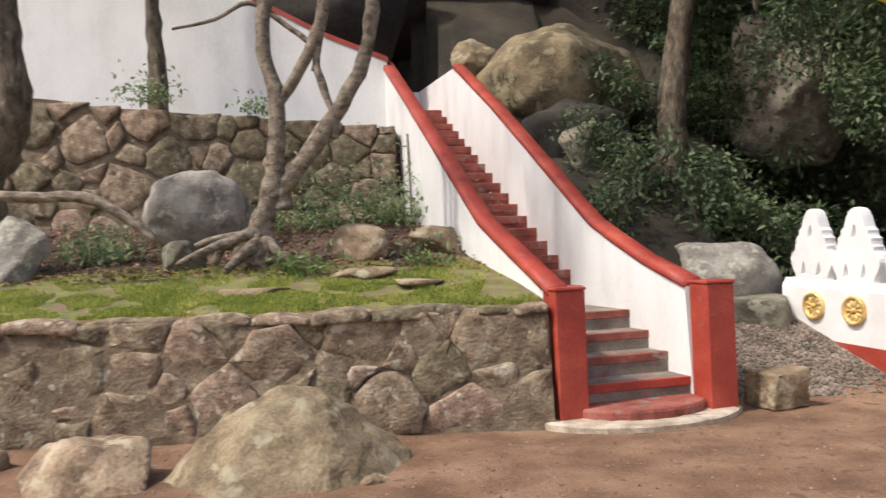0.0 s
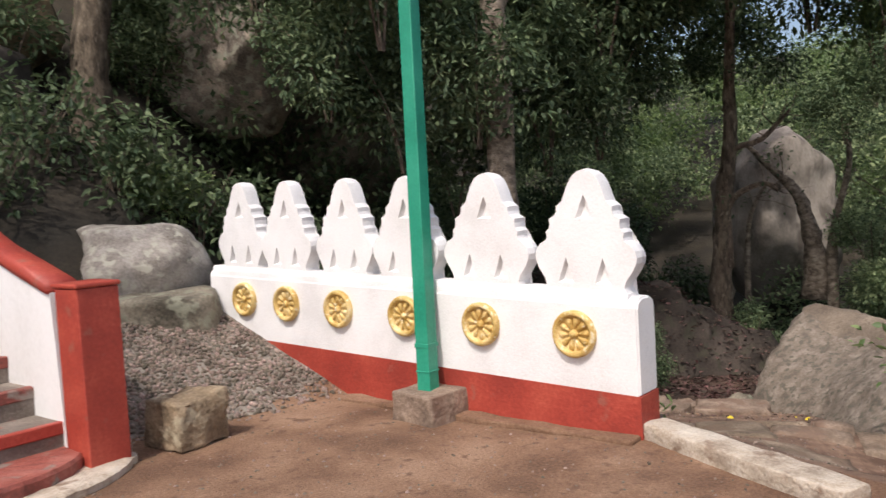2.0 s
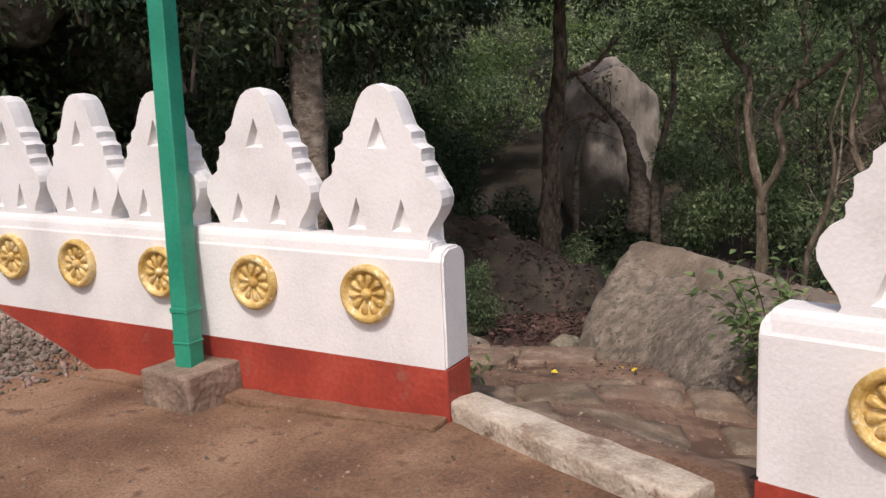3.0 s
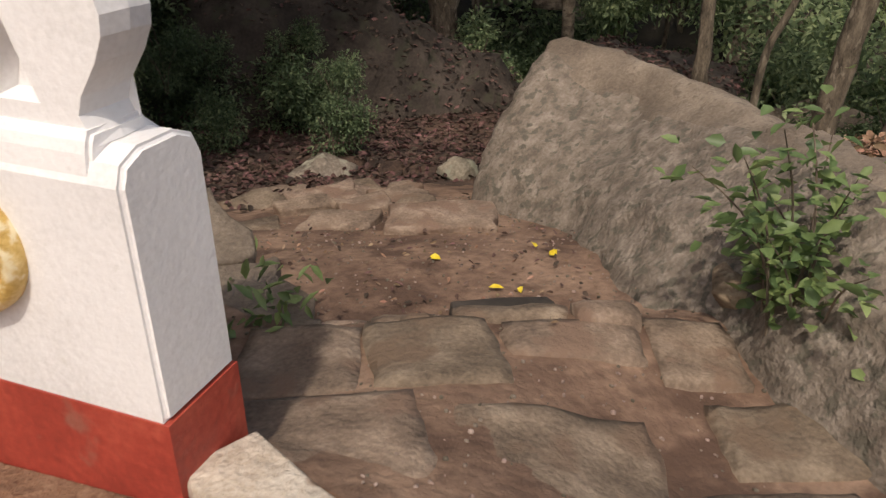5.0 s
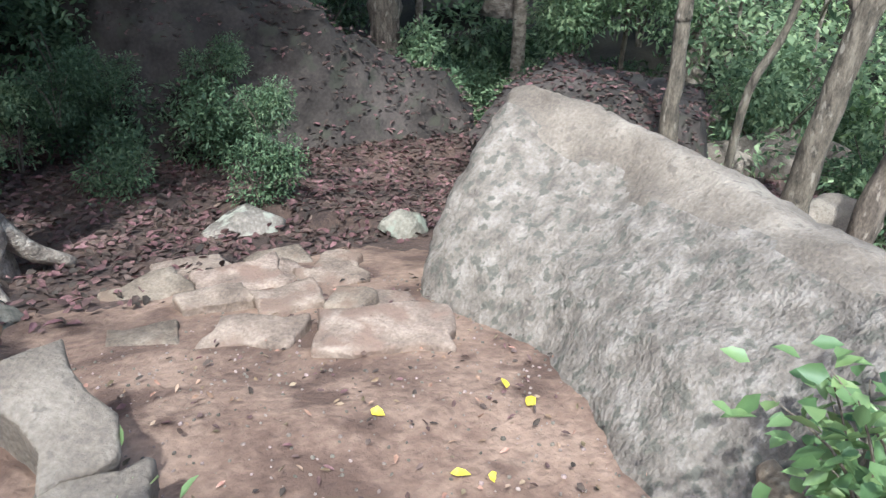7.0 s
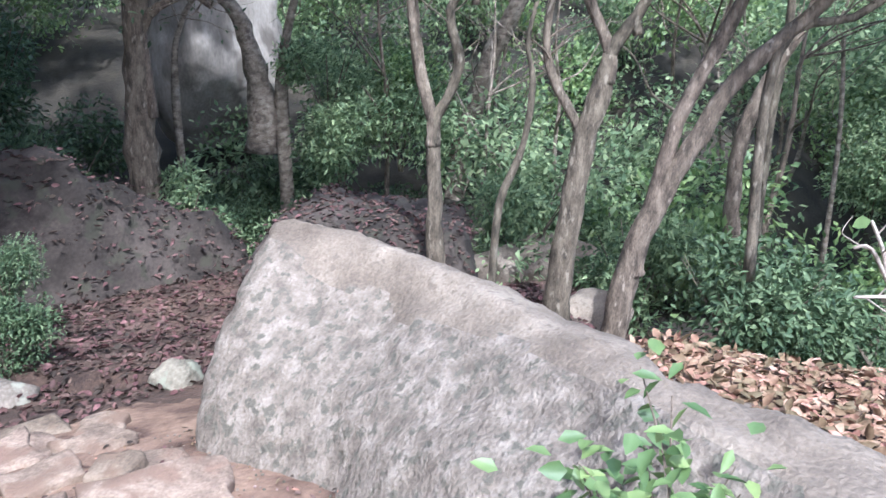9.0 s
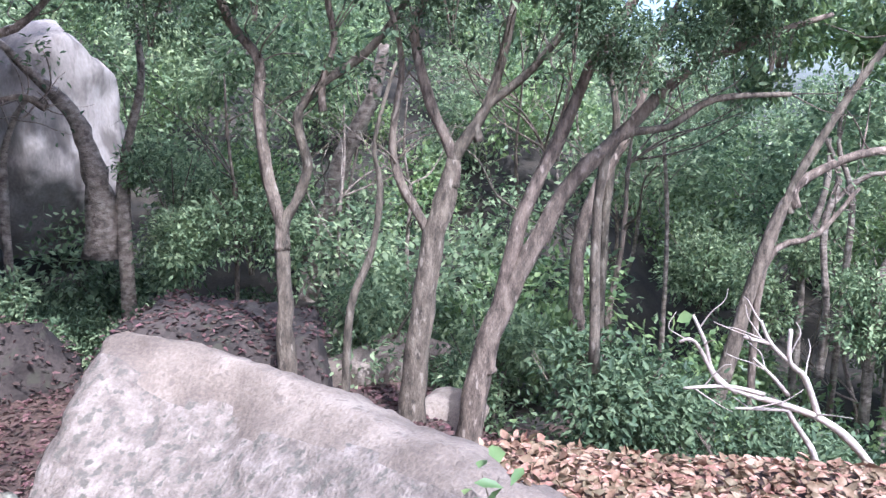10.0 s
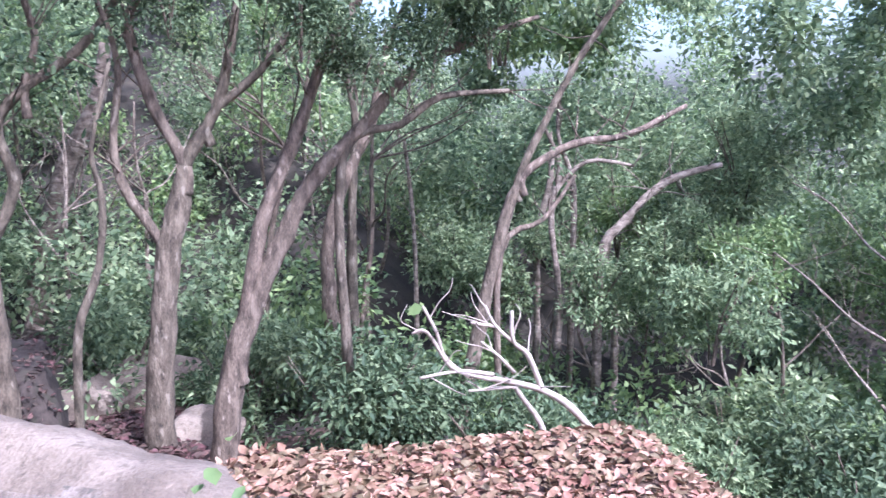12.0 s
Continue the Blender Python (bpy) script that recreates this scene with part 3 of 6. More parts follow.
def build_staircase():
    st = thing("staircase", "long outdoor staircase with worn red cement steps between white parapets", "staircase", m=stair_pose())
    for i, (s, z) in enumerate(NOSINGS):
        s2 = NOSINGS[i + 1][0] + 0.05 if i + 1 < len(NOSINGS) else s + 2.3
        z0 = (NOSINGS[i - 1][1] if i else 0.0) - 0.12
        step = part("step", boxed(0.17, s, z0, 1.49, s2, z - 0.004, bevel=0.006, seg=1), CEMENT if i < 5 else RED_STEP, st)
        b = boxed(0.172, s - 0.012, z - (0.085 if i < 5 else 0.12), 1.488, s + 0.055, z, bevel=0.008, seg=1)
        roughen(b, 0.006, 8, i)
        part("nosing", b, RED_STEP if i else RED, step, "worn red-painted nosing")
    # scalloped bottom slab and the cream apron round it
    bm = bmesh.new()
    for z, f in ((-0.05, 1.0), (0.10, 1.0), (0.125, 0.975)):
        ring = []
        for k in range(41):
            a = math.pi * k / 40
            r = 1 + 0.012 * math.cos(a * 22)
            ring.append(bm.verts.new((0.86 + 0.70 * f * r * math.cos(a), 0.13 - 0.52 * f * r * math.sin(a), z + 0.004 * math.cos(a * 22) * (z > 0))))
        if z > -0.05:
            for k in range(40):
                bm.faces.new((last[k], last[k + 1], ring[k + 1], ring[k]))
        last = ring
    hub = bm.verts.new((0.86, 0.13, 0.13))
    for k in range(40):
        bm.faces.new((last[k], last[k + 1], hub))
    bmesh.ops.recalc_face_normals(bm, faces=bm.faces)
    part("bottom_slab", bm, RED_STEP, st, "scalloped half-round red slab")
    bm = bmesh.new()
    for z, f in ((-0.1, 1.0), (0.02, 1.0), (0.035, 0.95)):
        ring = []
        for k in range(41):
            a = math.pi * k / 40
            r = 1 + 0.05 * noise.noise(Vector((k * 0.45, 1, 0)))
            ring.append(bm.verts.new((0.86 + 1.04 * f * r * math.cos(a), 0.12 - 0.72 * f * r * math.sin(a), z + 0.01 * noise.noise(Vector((k * 0.6, 5, z))))))
        if z > -0.1:
            for k in range(40):
                bm.faces.new((last[k], last[k + 1], ring[k + 1], ring[k]))
        last = ring
    hub = bm.verts.new((0.86, 0.12, 0.04))
    for k in range(40):
        bm.faces.new((last[k], last[k + 1], hub))
    bmesh.ops.recalc_face_normals(bm, faces=bm.faces)
    part("apron", bm, KERB, st, "chipped cream cement apron")
    top = [(0.1, 1.18), (0.9, 1.48), (1.6, 1.75), (2.05, 1.93), (2.5, 2.20), (4.0, 3.13), (5.5, 4.05), (7.05, 4.98)]
    for u0, u1, s0, far in ((0.0, 0.18, 0.2, 0.0), (1.47, 1.65, 0.05, 1.0)):
        line = [(s + (0.05 if u0 else 0), z - (0.06 if u0 and s > 0.5 else 0)) for s, z in top[:-1]] + [(7.5, 5.1) if u0 else top[-1]]
        end = [(10.2, 5.2), (10.2, 3.6)] if far else [(7.3, 5.0), (7.3, 3.4)]
        bm = bmesh.new()
        prism(bm, [(s0, -0.3), (line[0][0], line[0][1])] + line[1:] + end + [(2.4, -0.1)], u0, u1)
        bmesh.ops.transform(bm, matrix=Matrix(((0, 1, 0, 0), (1, 0, 0, 0), (0, 0, 1, 0), (0, 0, 0, 1))), verts=bm.verts)
        bmesh.ops.triangulate(bm, faces=[f for f in bm.faces if len(f.verts) > 4])
        bmesh.ops.recalc_face_normals(bm, faces=bm.faces)
        par = part("parapet", bm, WHITE_OLD, st, "streaked white limewashed parapet")
        bm = bmesh.new()
        uc = (u0 + u1) / 2
        hw = 0.112
        rings = []
        for s, z in line:
            ring = []
            for du, dz in ((-hw, -0.01), (-hw, 0.05), (-hw + 0.03, 0.085), (hw - 0.03, 0.085), (hw, 0.05), (hw, -0.01)):
                ring.append(bm.verts.new((uc + du, s, z + dz)))
            rings.append(ring)
        for a, b in zip(rings, rings[1:]):
            for k in range(6):
                bm.faces.new((a[k], a[(k + 1) % 6], b[(k + 1) % 6], b[k]))
        bm.faces.new(rings[0])
        bm.faces.new(rings[-1][::-1])
        bmesh.ops.subdivide_edges(bm, edges=bm.edges, cuts=1, use_grid_fill=True)
        bmesh.ops.recalc_face_normals(bm, faces=bm.faces)
        roughen(bm, 0.006, 3, u0)
        part("coping", bm, RED, par, "red-painted rounded coping", smooth=True)
    for u0, u1, s0, s1, zt in ((-0.01, 0.285, -0.06, 0.24, 1.245), (1.46, 1.755, -0.235, 0.06, 1.245)):
        pl = part("pillar", boxed(u0, s0, -0.25, u1, s1, zt - 0.035, bevel=0.012), RED, st, "square red-painted end pillar")
        b = boxed(u0 - 0.012, s0 - 0.012, zt - 0.033, u1 + 0.012, s1 + 0.03, zt, bevel=0.012)
        part("pillar_cap", b, RED, pl)
    # thin grey pipe down the outer face
    bm = bmesh.new()
    tube(bm, [(-0.03, 5.2, 2.0, 0.018), (-0.03, 5.25, 3.0, 0.018), (-0.03, 5.3, 3.5, 0.018)], 6)
    part("pipe", bm, CEMENT, st, "thin grey pipe")
    # low wall across the head of the flight
    part("end_wall", boxed(-0.6, 10.2, 4.0, 1.65, 10.4, 5.2, bevel=0.01), WHITE_OLD, st)
    return st


build_staircase()

# white wall beside the upper flight, with a rising red coping
wall_m = pose(-0.95, 14.15, 0, 0, 0, 180)
ww = thing("wall_upper", "tall white limewashed wall with rising red coping", "wall", kind="structure", m=wall_m)
bm = bmesh.new()
prism(bm, [(-0.1, 2.6), (9.0, 2.6), (9.0, 10.1), (2.4, 6.30), (0.95, 5.50), (-0.1, 5.03)], 0, 0.28)
part("wall_body", bm, WHITE_OLD, ww)
bm = bmesh.new()
prism(bm, [(-0.12, 5.02), (0.95, 5.49), (2.4, 6.29), (9.0, 10.09), (9.0, 10.2), (2.4, 6.38), (0.95, 5.58), (-0.12, 5.11)], -0.02, 0.3)
part("coping", bm, RED, ww, "red-painted coping")


# ---- crested parapets with gold medallions ----
PROFILE = [(0.30, 0.0), (0.272, 0.06), (0.285, 0.10), (0.33, 0.17), (0.352, 0.22), (0.356, 0.26), (0.345, 0.30), (0.32, 0.335), (0.275, 0.365),
           (0.268, 0.385), (0.272, 0.42), (0.25, 0.445), (0.246, 0.48), (0.25, 0.51), (0.208, 0.535), (0.196, 0.56), (0.196, 0.595), (0.155, 0.63),
           (0.14, 0.67), (0.126, 0.71), (0.107, 0.755), (0.08, 0.80), (0.043, 0.83)]


def merlon_bm(thick=0.15, sink=0.05):
    bm = bmesh.new()
    outline = [(-x, z) for x, z in PROFILE] + [(0.0, 0.842)] + [(x, z) for x, z in reversed(PROFILE)]
    holes = [[(-0.06, 0.51), (0.06, 0.51), (0.0, 0.675)], [(-0.185, 0.075), (-0.075, 0.075), (-0.13, 0.25)], [(0.075, 0.075), (0.185, 0.075), (0.13, 0.25)]]
    front = [bm.verts.new((x, -thick / 2, z)) for x, z in outline]
    es = [bm.edges.new((a, b)) for a, b in zip(front, front[1:] + front[:1])]
    rims = []
    for h in holes:
        vs = [bm.verts.new((x, -thick / 2, z)) for x, z in h]
        es += [bm.edges.new((a, b)) for a, b in zip(vs, vs[1:] + vs[:1])]
        rims.append(vs)
    bmesh.ops.triangle_fill(bm, use_beauty=True, use_dissolve=False, edges=es, normal=(0, -1, 0))
    # triangle_fill may close the holes as well
    for vs in rims:
        for f in [f for f in bm.faces if all(v in vs for v in f.verts)]:
            bm.faces.remove(f)
        cx, cz = sum(v.co.x for v in vs) / 3, sum(v.co.z for v in vs) / 3
        deep = [bm.verts.new((cx + (v.co.x - cx) * 0.7, v.co.y + sink, cz + (v.co.z - cz) * 0.75)) for v in vs]
        for i in range(3):
            bm.faces.new((vs[i], vs[(i + 1) % 3], deep[(i + 1) % 3], deep[i]))
        bm.faces.new(deep)
    back = [bm.verts.new((x, thick / 2, z)) for x, z in outline]
    mid = [bm.verts.new((x * 1.025, 0, z * 1.006 + 0.002)) for x, z in outline]
    n = len(outline)
    for i in range(n - 1):
        bm.faces.new((front[i], front[i + 1], mid[i + 1], mid[i]))
        bm.faces.new((mid[i], mid[i + 1], back[i + 1], back[i]))
    f = bm.faces.new(back)
    bmesh.ops.triangulate(bm, faces=[f])
    bmesh.ops.recalc_face_normals(bm, faces=bm.faces)
    return bm


def medallion(parent, m):
    """A gold flower in a round rim, facing local -y."""
    bm = bmesh.new()
    prof = [(0.165, 0.02), (0.168, -0.03), (0.158, -0.048), (0.142, -0.05), (0.128, -0.04), (0.122, -0.016), (0.0, -0.012)]
    rings = []
    for r, y in prof[:-1]:
        rings.append([bm.verts.new((r * math.cos(2 * math.pi * k / 36), y, r * math.sin(2 * math.pi * k / 36))) for k in range(36)])
    for a, b in zip(rings, rings[1:]):
        for k in range(36):
            bm.faces.new((a[k], a[(k + 1) % 36], b[(k + 1) % 36], b[k]))
    bm.faces.new(rings[-1])
    bmesh.ops.recalc_face_normals(bm, faces=bm.faces)
    rim = part("medallion", bm, GOLD, parent, "gold-painted flower medallion", smooth=True)
    rim.matrix_basis = m
    for k in range(10):
        me = PETAL[0] if PETAL else None
        if me is None:
            b = bmesh.new()
            bmesh.ops.create_uvsphere(b, u_segments=8, v_segments=6, radius=1.0)
            for v in b.verts:
                w = 0.6 + 0.55 * v.co.z
                v.co = Vector((v.co.x * 0.034 * w, -0.014 + v.co.y * 0.024, 0.077 + v.co.z * 0.046))
            ob = part("petal", b, GOLD, rim, smooth=True)
            PETAL.append(ob.data)
        else:
            ob = new("petal", me)
            ob.parent = rim
        ob.matrix_basis = pose(0, 0, 0, 0, 36 * k, 0)
    b = bmesh.new()
    bmesh.ops.create_uvsphere(b, u_segments=12, v_segments=8, radius=0.033)
    part("boss", b, GOLD, rim, smooth=True).location = (0, -0.018, 0)


PETAL = []


def crested_wall(label, m, length, crests, slope):
    """A parapet along local x, its face to -y: red plinth, white body, a row of pierced crests and gold medallions."""
    w = thing("parapet_wall", label, "wall", m=m)
    th = 0.28

    def lift(bm):
        for v in bm.verts:
            v.co.z += slope * (length - v.co.x)
        return bm
    b = boxed(-0.0, -0.004, -0.6, length + 0.004, th + 0.004, 0.27)
    bmesh.ops.subdivide_edges(b, edges=b.edges, cuts=3, use_grid_fill=True)
    part("plinth", lift(b), RED, w, "faded red plinth")
    bm = bmesh.new()
    prism(bm, [(0, 0.272), (0, 0.86), (0.02, 0.905), (0.08, 0.93), (th - 0.08, 0.93), (th - 0.02, 0.905), (th, 0.86), (th, 0.272)], 0, length)
    bmesh.ops.transform(bm, matrix=Matrix(((0, 1, 0, 0), (1, 0, 0, 0), (0, 0, 1, 0), (0, 0, 0, 1))), verts=bm.verts)
    bmesh.ops.recalc_face_normals(bm, faces=bm.faces)
    bmesh.ops.bevel(bm, geom=[e for e in bm.edges if len(e.link_faces) == 2 and e.calc_face_angle(0) > 0.9 and e.calc_length() < 1], offset=0.012, segments=3, affect="EDGES")
    part("wall_body", lift(bm), WHITE, w)
    bm = bmesh.new()
    prism(bm, [(0.006, 0.875), (0.012, 0.92), (0.02, 0.945), (0.032, 0.965), (0.19, 0.965), (0.205, 0.945), (0.225, 0.93), (th - 0.02, 0.9)], 0.04, length - 0.075)
    bmesh.ops.transform(bm, matrix=Matrix(((0, 1, 0, 0), (1, 0, 0, 0), (0, 0, 1, 0), (0, 0, 0, 1))), verts=bm.verts)
    bmesh.ops.recalc_face_normals(bm, faces=bm.faces)
    bmesh.ops.bevel(bm, geom=[e for e in bm.edges if e.calc_length() < 1], offset=0.01, segments=2, affect="EDGES")
    part("ledge", lift(bm), WHITE, w)
    mesh = None
    for i, (x, xm, sx) in enumerate(crests):
        if mesh is None:
            ob = part("crest", merlon_bm(), WHITE, w)
            bv = ob.modifiers.new("bevel", "BEVEL")
            bv.width, bv.segments, bv.limit_method, bv.angle_limit = 0.012, 2, "ANGLE", radians(50)
            mesh = ob.data
        else:
            ob = new("crest", mesh)
            ob.parent = w
            bv = ob.modifiers.new("bevel", "BEVEL")
            bv.width, bv.segments, bv.limit_method, bv.angle_limit = 0.012, 2, "ANGLE", radians(50)
        ob.matrix_basis = pose(x, th / 2 - 0.028, 0.93 + slope * (length - x), 0, math.degrees(slope)) @ Matrix.Diagonal((sx, 1, 1.03, 1))
        medallion(w, pose(xm, 0, 0.655 + slope * (length - xm), 0, 17 * i))
    return w


ANG = math.degrees(math.atan2(-0.964, 0.266))
crested_wall("white parapet wall with pierced crests and gold flower medallions above a red plinth", pose(4.22, 9.88, 0.0, 0, 0, ANG), 4.69,
             [(0.48, 0.57, 0.97), (1.16, 1.19, 0.98), (1.93, 1.88, 0.98), (2.64, 2.65, 1.0), (3.445, 3.42, 1.1), (4.285, 4.22, 1.1)], 0.036)
crested_wall("white parapet wall end with crests, gold medallions and red plinth beside the gap", pose(5.39, 3.68, -0.12, 0, 0, -91), 4.0,
             [(0.58 + 0.8 * i, 0.5 + 0.8 * i, 1.1) for i in range(4)], 0.0)

# low cement footing along the foot of the parapet
bm = boxed(1.9, -0.16, -0.1, 4.68, 0.0, 0.012, bevel=0.015)
bmesh.ops.subdivide_edges(bm, edges=[e for e in bm.edges if e.calc_length() > 1], cuts=14)
roughen(bm, 0.02, 5, 2)
foot = link("footing", bm, EARTH)
foot.matrix_basis = pose(4.22, 9.88, 0, 0, 0, ANG)
tagged(foot, "worn cement footing strip half buried in the earth", "footing", kind="structure")

# kerb across the gap
bm = boxed(0, 0, -0.3, 1.55, 0.23, 0.085, bevel=0.012)
bmesh.ops.subdivide_edges(bm, edges=[e for e in bm.edges if e.calc_length() > 0.25], cuts=10, use_grid_fill=True)
roughen(bm, 0.012, 6, 5)
roughen(bm, 0.006, 22, 2)
kb = link("kerb", bm, KERB, smooth=True)
kb.matrix_basis = pose(5.50, 5.42, 0.0, 0, 0, -101)
tagged(kb, "rough pale cement kerb across the gap in the wall", "kerb", kind="structure")


# ---- green post with yellow arms ----
def build_post():
    p = thing("post", "green square steel post with yellow forked arms on a concrete block", "post", m=pose(4.84, 6.93, 0))
    b = boxed(-0.22, -0.22, -0.2, 0.22, 0.22, 0.2, bevel=0.02)
    bmesh.ops.subdivide_edges(b, edges=[e for e in b.edges if e.calc_length() > 0.2], cuts=4, use_grid_fill=True)
    roughen(b, 0.016, 5, 1)
    blk = part("base_block", b, PAVING, p, "mossy concrete base block")
    blk.matrix_basis = pose(0.02, 0.0, 0.0, 0, 0, 10)
    lean = Matrix.Identity(4)
    lean[0][2], lean[1][2] = 0.066, 0.085
    turn = lean @ pose(0, 0, 0, 0, 0, 18)
    b = boxed(-0.062, -0.062, 0.15, 0.062, 0.062, 3.36, bevel=0.008)
    bmesh.ops.transform(b, matrix=turn, verts=b.verts)
    sh = part("shaft", b, GREEN_PAINT, p)
    for z in (0.33, 0.52):
        b = boxed(-0.068, -0.068, z, 0.068, 0.068, z + 0.012 + (0.02 if z > 0.5 else 0), bevel=0.003, seg=1)
        bmesh.ops.transform(b, matrix=turn, verts=b.verts)
        part("weld_band", b, GREEN_PAINT, sh)
    at_top = turn @ Matrix.Translation((0, 0, 3.36))
    b = boxed(-0.066, -0.066, -0.03, 0.066, 0.066, 0.05, bevel=0.006)
    bmesh.ops.transform(b, matrix=at_top, verts=b.verts)
    part("collar", b, YELLOW_PAINT, p)
    for dirn in ((-0.75, 0.35, 0.55), (-0.05, -0.75, 0.5)):
        d = Vector(dirn).normalized()
        rot = d.to_track_quat("Z", "Y").to_matrix().to_4x4()
        b = boxed(-0.048, -0.04, 0.02, 0.048, 0.04, 1.1, bevel=0.006)
        bmesh.ops.transform(b, matrix=Matrix.Translation(at_top.translation) @ rot, verts=b.verts)
        part("arm", b, YELLOW_PAINT, p, "yellow-painted arm")


build_post()

# ---- stone retaining walls ----
lower = rubble_wall("wall_lower_terrace", "rubble stone retaining wall of the grassy terrace", 6.4, 1.12, pose(-5.45, 7.13, -0.03, 0, 0, 0.5), 13, 4, 4, 0.1)
coping_stones(lower, 6.4, 1.12, 14, 5, 0.1)
upper = rubble_wall("wall_upper_terrace", "mossy rubble stone wall below the white wall", 8.2, 1.75, pose(-8.9, 12.65, 1.95, 0, 0, 0), 15, 5, 9, 0.08, lambda x: 0.12 * (8.2 - x), 1.15, 0.02)


# ---- boulders ----
def build_wedge():
    # stations along the ridge: back edge, face edge and foot
    stations = [((10.74, 7.36, -0.55), (10.5, 7.28, -0.6), (9.6, 7.2, -1.25)), ((10.68, 7.16, 0.16), (10.46, 7.1, 0.1), (9.2, 6.98, -0.95)), ((10.6, 6.95, 0.2), (10.4, 6.95, 0.12), (9.1, 6.8, -0.9)), ((10.47, 6.46, 0.14), (10.24, 6.6, -0.03), (8.93, 6.4, -0.84)),
                ((10.29, 6.08, 0.12), (9.99, 6.03, -0.13), (8.75, 5.98, -0.77)), ((10.09, 5.7, 0.09), (9.66, 5.55, -0.05), (8.22, 5.46, -0.62)), ((9.68, 5.24, 0.09), (9.3, 5.13, 0.05), (7.8, 5.1, -0.52)), ((9.23, 4.73, 0.1), (8.78, 4.65, 0.15), (7.78, 4.78, -0.5)),
                ((8.73, 4.4, 0.19), (8.33, 4.38, 0.23), (7.4, 4.4, -0.5)), ((8.31, 3.95, 0.25), (7.85, 3.9, 0.27), (7.0, 3.8, -0.5)), ((8.1, 3.3, 0.2), (7.6, 3.2, 0.2), (6.9, 3.1, -0.5)), ((8.2, 2.6, -0.3), (7.7, 2.5, -0.4), (7.2, 2.5, -0.7))]
    back = Vector((0.777, -0.63, 0.0))
    rows = []
    for b, f, g in stations:
        b, f, g = Vector(b), Vector(f), Vector(g)
        keys = [b + back * 1.1 + Vector((0, 0, -1.5)), b + back * 0.45 + Vector((0, 0, -0.22)), b, f, f.lerp(g, 0.5) - back * 0.09 + Vector((0, 0, 0.05)), g, g - back * 0.1 + Vector((0, 0, -0.7))]
        line = []
        for (p, q), n in zip(zip(keys, keys[1:]), (6, 6, 6, 10, 10, 4)):
            line += [p.lerp(q, k / n) for k in range(n)]
        rows.append(line + [keys[-1]])
    fine = []
    for p, q in zip(rows, rows[1:]):
        n = max(2, int((p[18] - q[18]).length / 0.065))
        fine += [[a.lerp(c, k / n) for a, c in zip(p, q)] for k in range(n)]
    fine.append(rows[-1])
    bm = bmesh.new()
    grid = [[bm.verts.new(p) for p in line] for line in fine]
    for i, (p, q) in enumerate(zip(grid, grid[1:])):
        for k in range(len(p) - 1):
            f = bm.faces.new((p[k], p[k + 1], q[k + 1], q[k]))
            c = f.calc_center_median()
            f.material_index = 0 if k + 3.0 * noise.noise(c * 2.2) < 18.5 else 1
    bm.faces.new(grid[0])
    bm.faces.new(grid[-1][::-1])
    bmesh.ops.triangulate(bm, faces=[f for f in bm.faces if len(f.verts) > 4])
    bmesh.ops.recalc_face_normals(bm, faces=bm.faces)
    for k in range(3):
        bmesh.ops.smooth_vert(bm, verts=bm.verts, factor=0.5, use_axis_x=True, use_axis_y=True, use_axis_z=True)
    roughen(bm, 0.05, 1.3, 4)
    roughen(bm, 0.022, 8, 8)
    roughen(bm, 0.011, 24, 5)
    ob = link("boulder", bm, [ROCK, ROCK_FACE], smooth=True)
    return tagged(ob, "huge wedge-shaped granite boulder with pale lichen beside the path", "rock")


build_wedge()
front_rock = hull_rock([(-0.02, 0.1, 0.62), (0.3, 0.15, 0.56), (0.62, 0.2, 0.34), (1.02, 0.15, 0.05), (1.1, 0.1, -0.4), (-0.5, 0.05, 0.36), (-1.0, -0.1, -0.1), (-1.1, -0.2, -0.5), (-0.2, -0.35, 0.42), (0.42, -0.4, 0.3), (-0.45, -0.72, -0.1),
                         (0.3, -0.78, -0.15), (0.85, -0.5, -0.2), (0.0, -0.9, -0.6), (0.0, 0.7, -0.5), (0.8, 0.6, -0.5), (-0.8, 0.5, -0.5), (0.1, 0.5, 0.45)], 1, 0.045, 1.6, 2.0, 0.3, 0.07)
roughen(front_rock, 0.016, 9, 3)
front_rock = link("boulder", front_rock, ROCK_TAN, smooth=True)
front_rock.matrix_basis = pose(-1.3, 6.1, 0.0, 0, 0, 6)
tagged(front_rock, "large peaked tan boulder with cream lichen before the stone wall", "rock")
boulder("boulder", "flat-topped tan boulder at the foot of the stone wall", -2.68, 5.95, -0.05, 1.2, 0.9, 0.75, -15, 33, ROCK_TAN)
boulder("boulder", "small tan stone lying on the earth by the boulders", -0.55, 5.75, -0.05, 0.35, 0.3, 0.16, 30, 41, ROCK_TAN)
boulder("boulder", "reddish boulder at the foot of the stone wall", -4.0, 6.3, -0.05, 0.9, 0.8, 0.6, 0, 35, ROCK_TAN)
boulder("boulder", "round grey boulder on the terrace", -3.35, 10.9, 2.34, 1.42, 1.1, 1.12, 10, 55, GREY_ROCK, cuts=4, corners=70)
boulder("boulder", "small grey boulder on the terrace below the round one", -3.15, 9.55, 1.62, 0.6, 0.5, 0.55, 40, 57, ROCK_DARK)
boulder("boulder", "purple-grey boulder on the terrace", -5.15, 9.3, 1.75, 1.0, 0.8, 1.0, 0, 58, GREY_ROCK)
boulder("boulder", "flat mossy stone in the turf", -1.0, 9.75, 1.72, 0.86, 0.5, 0.62, -8, 61, ROCK_TAN, corners=14)
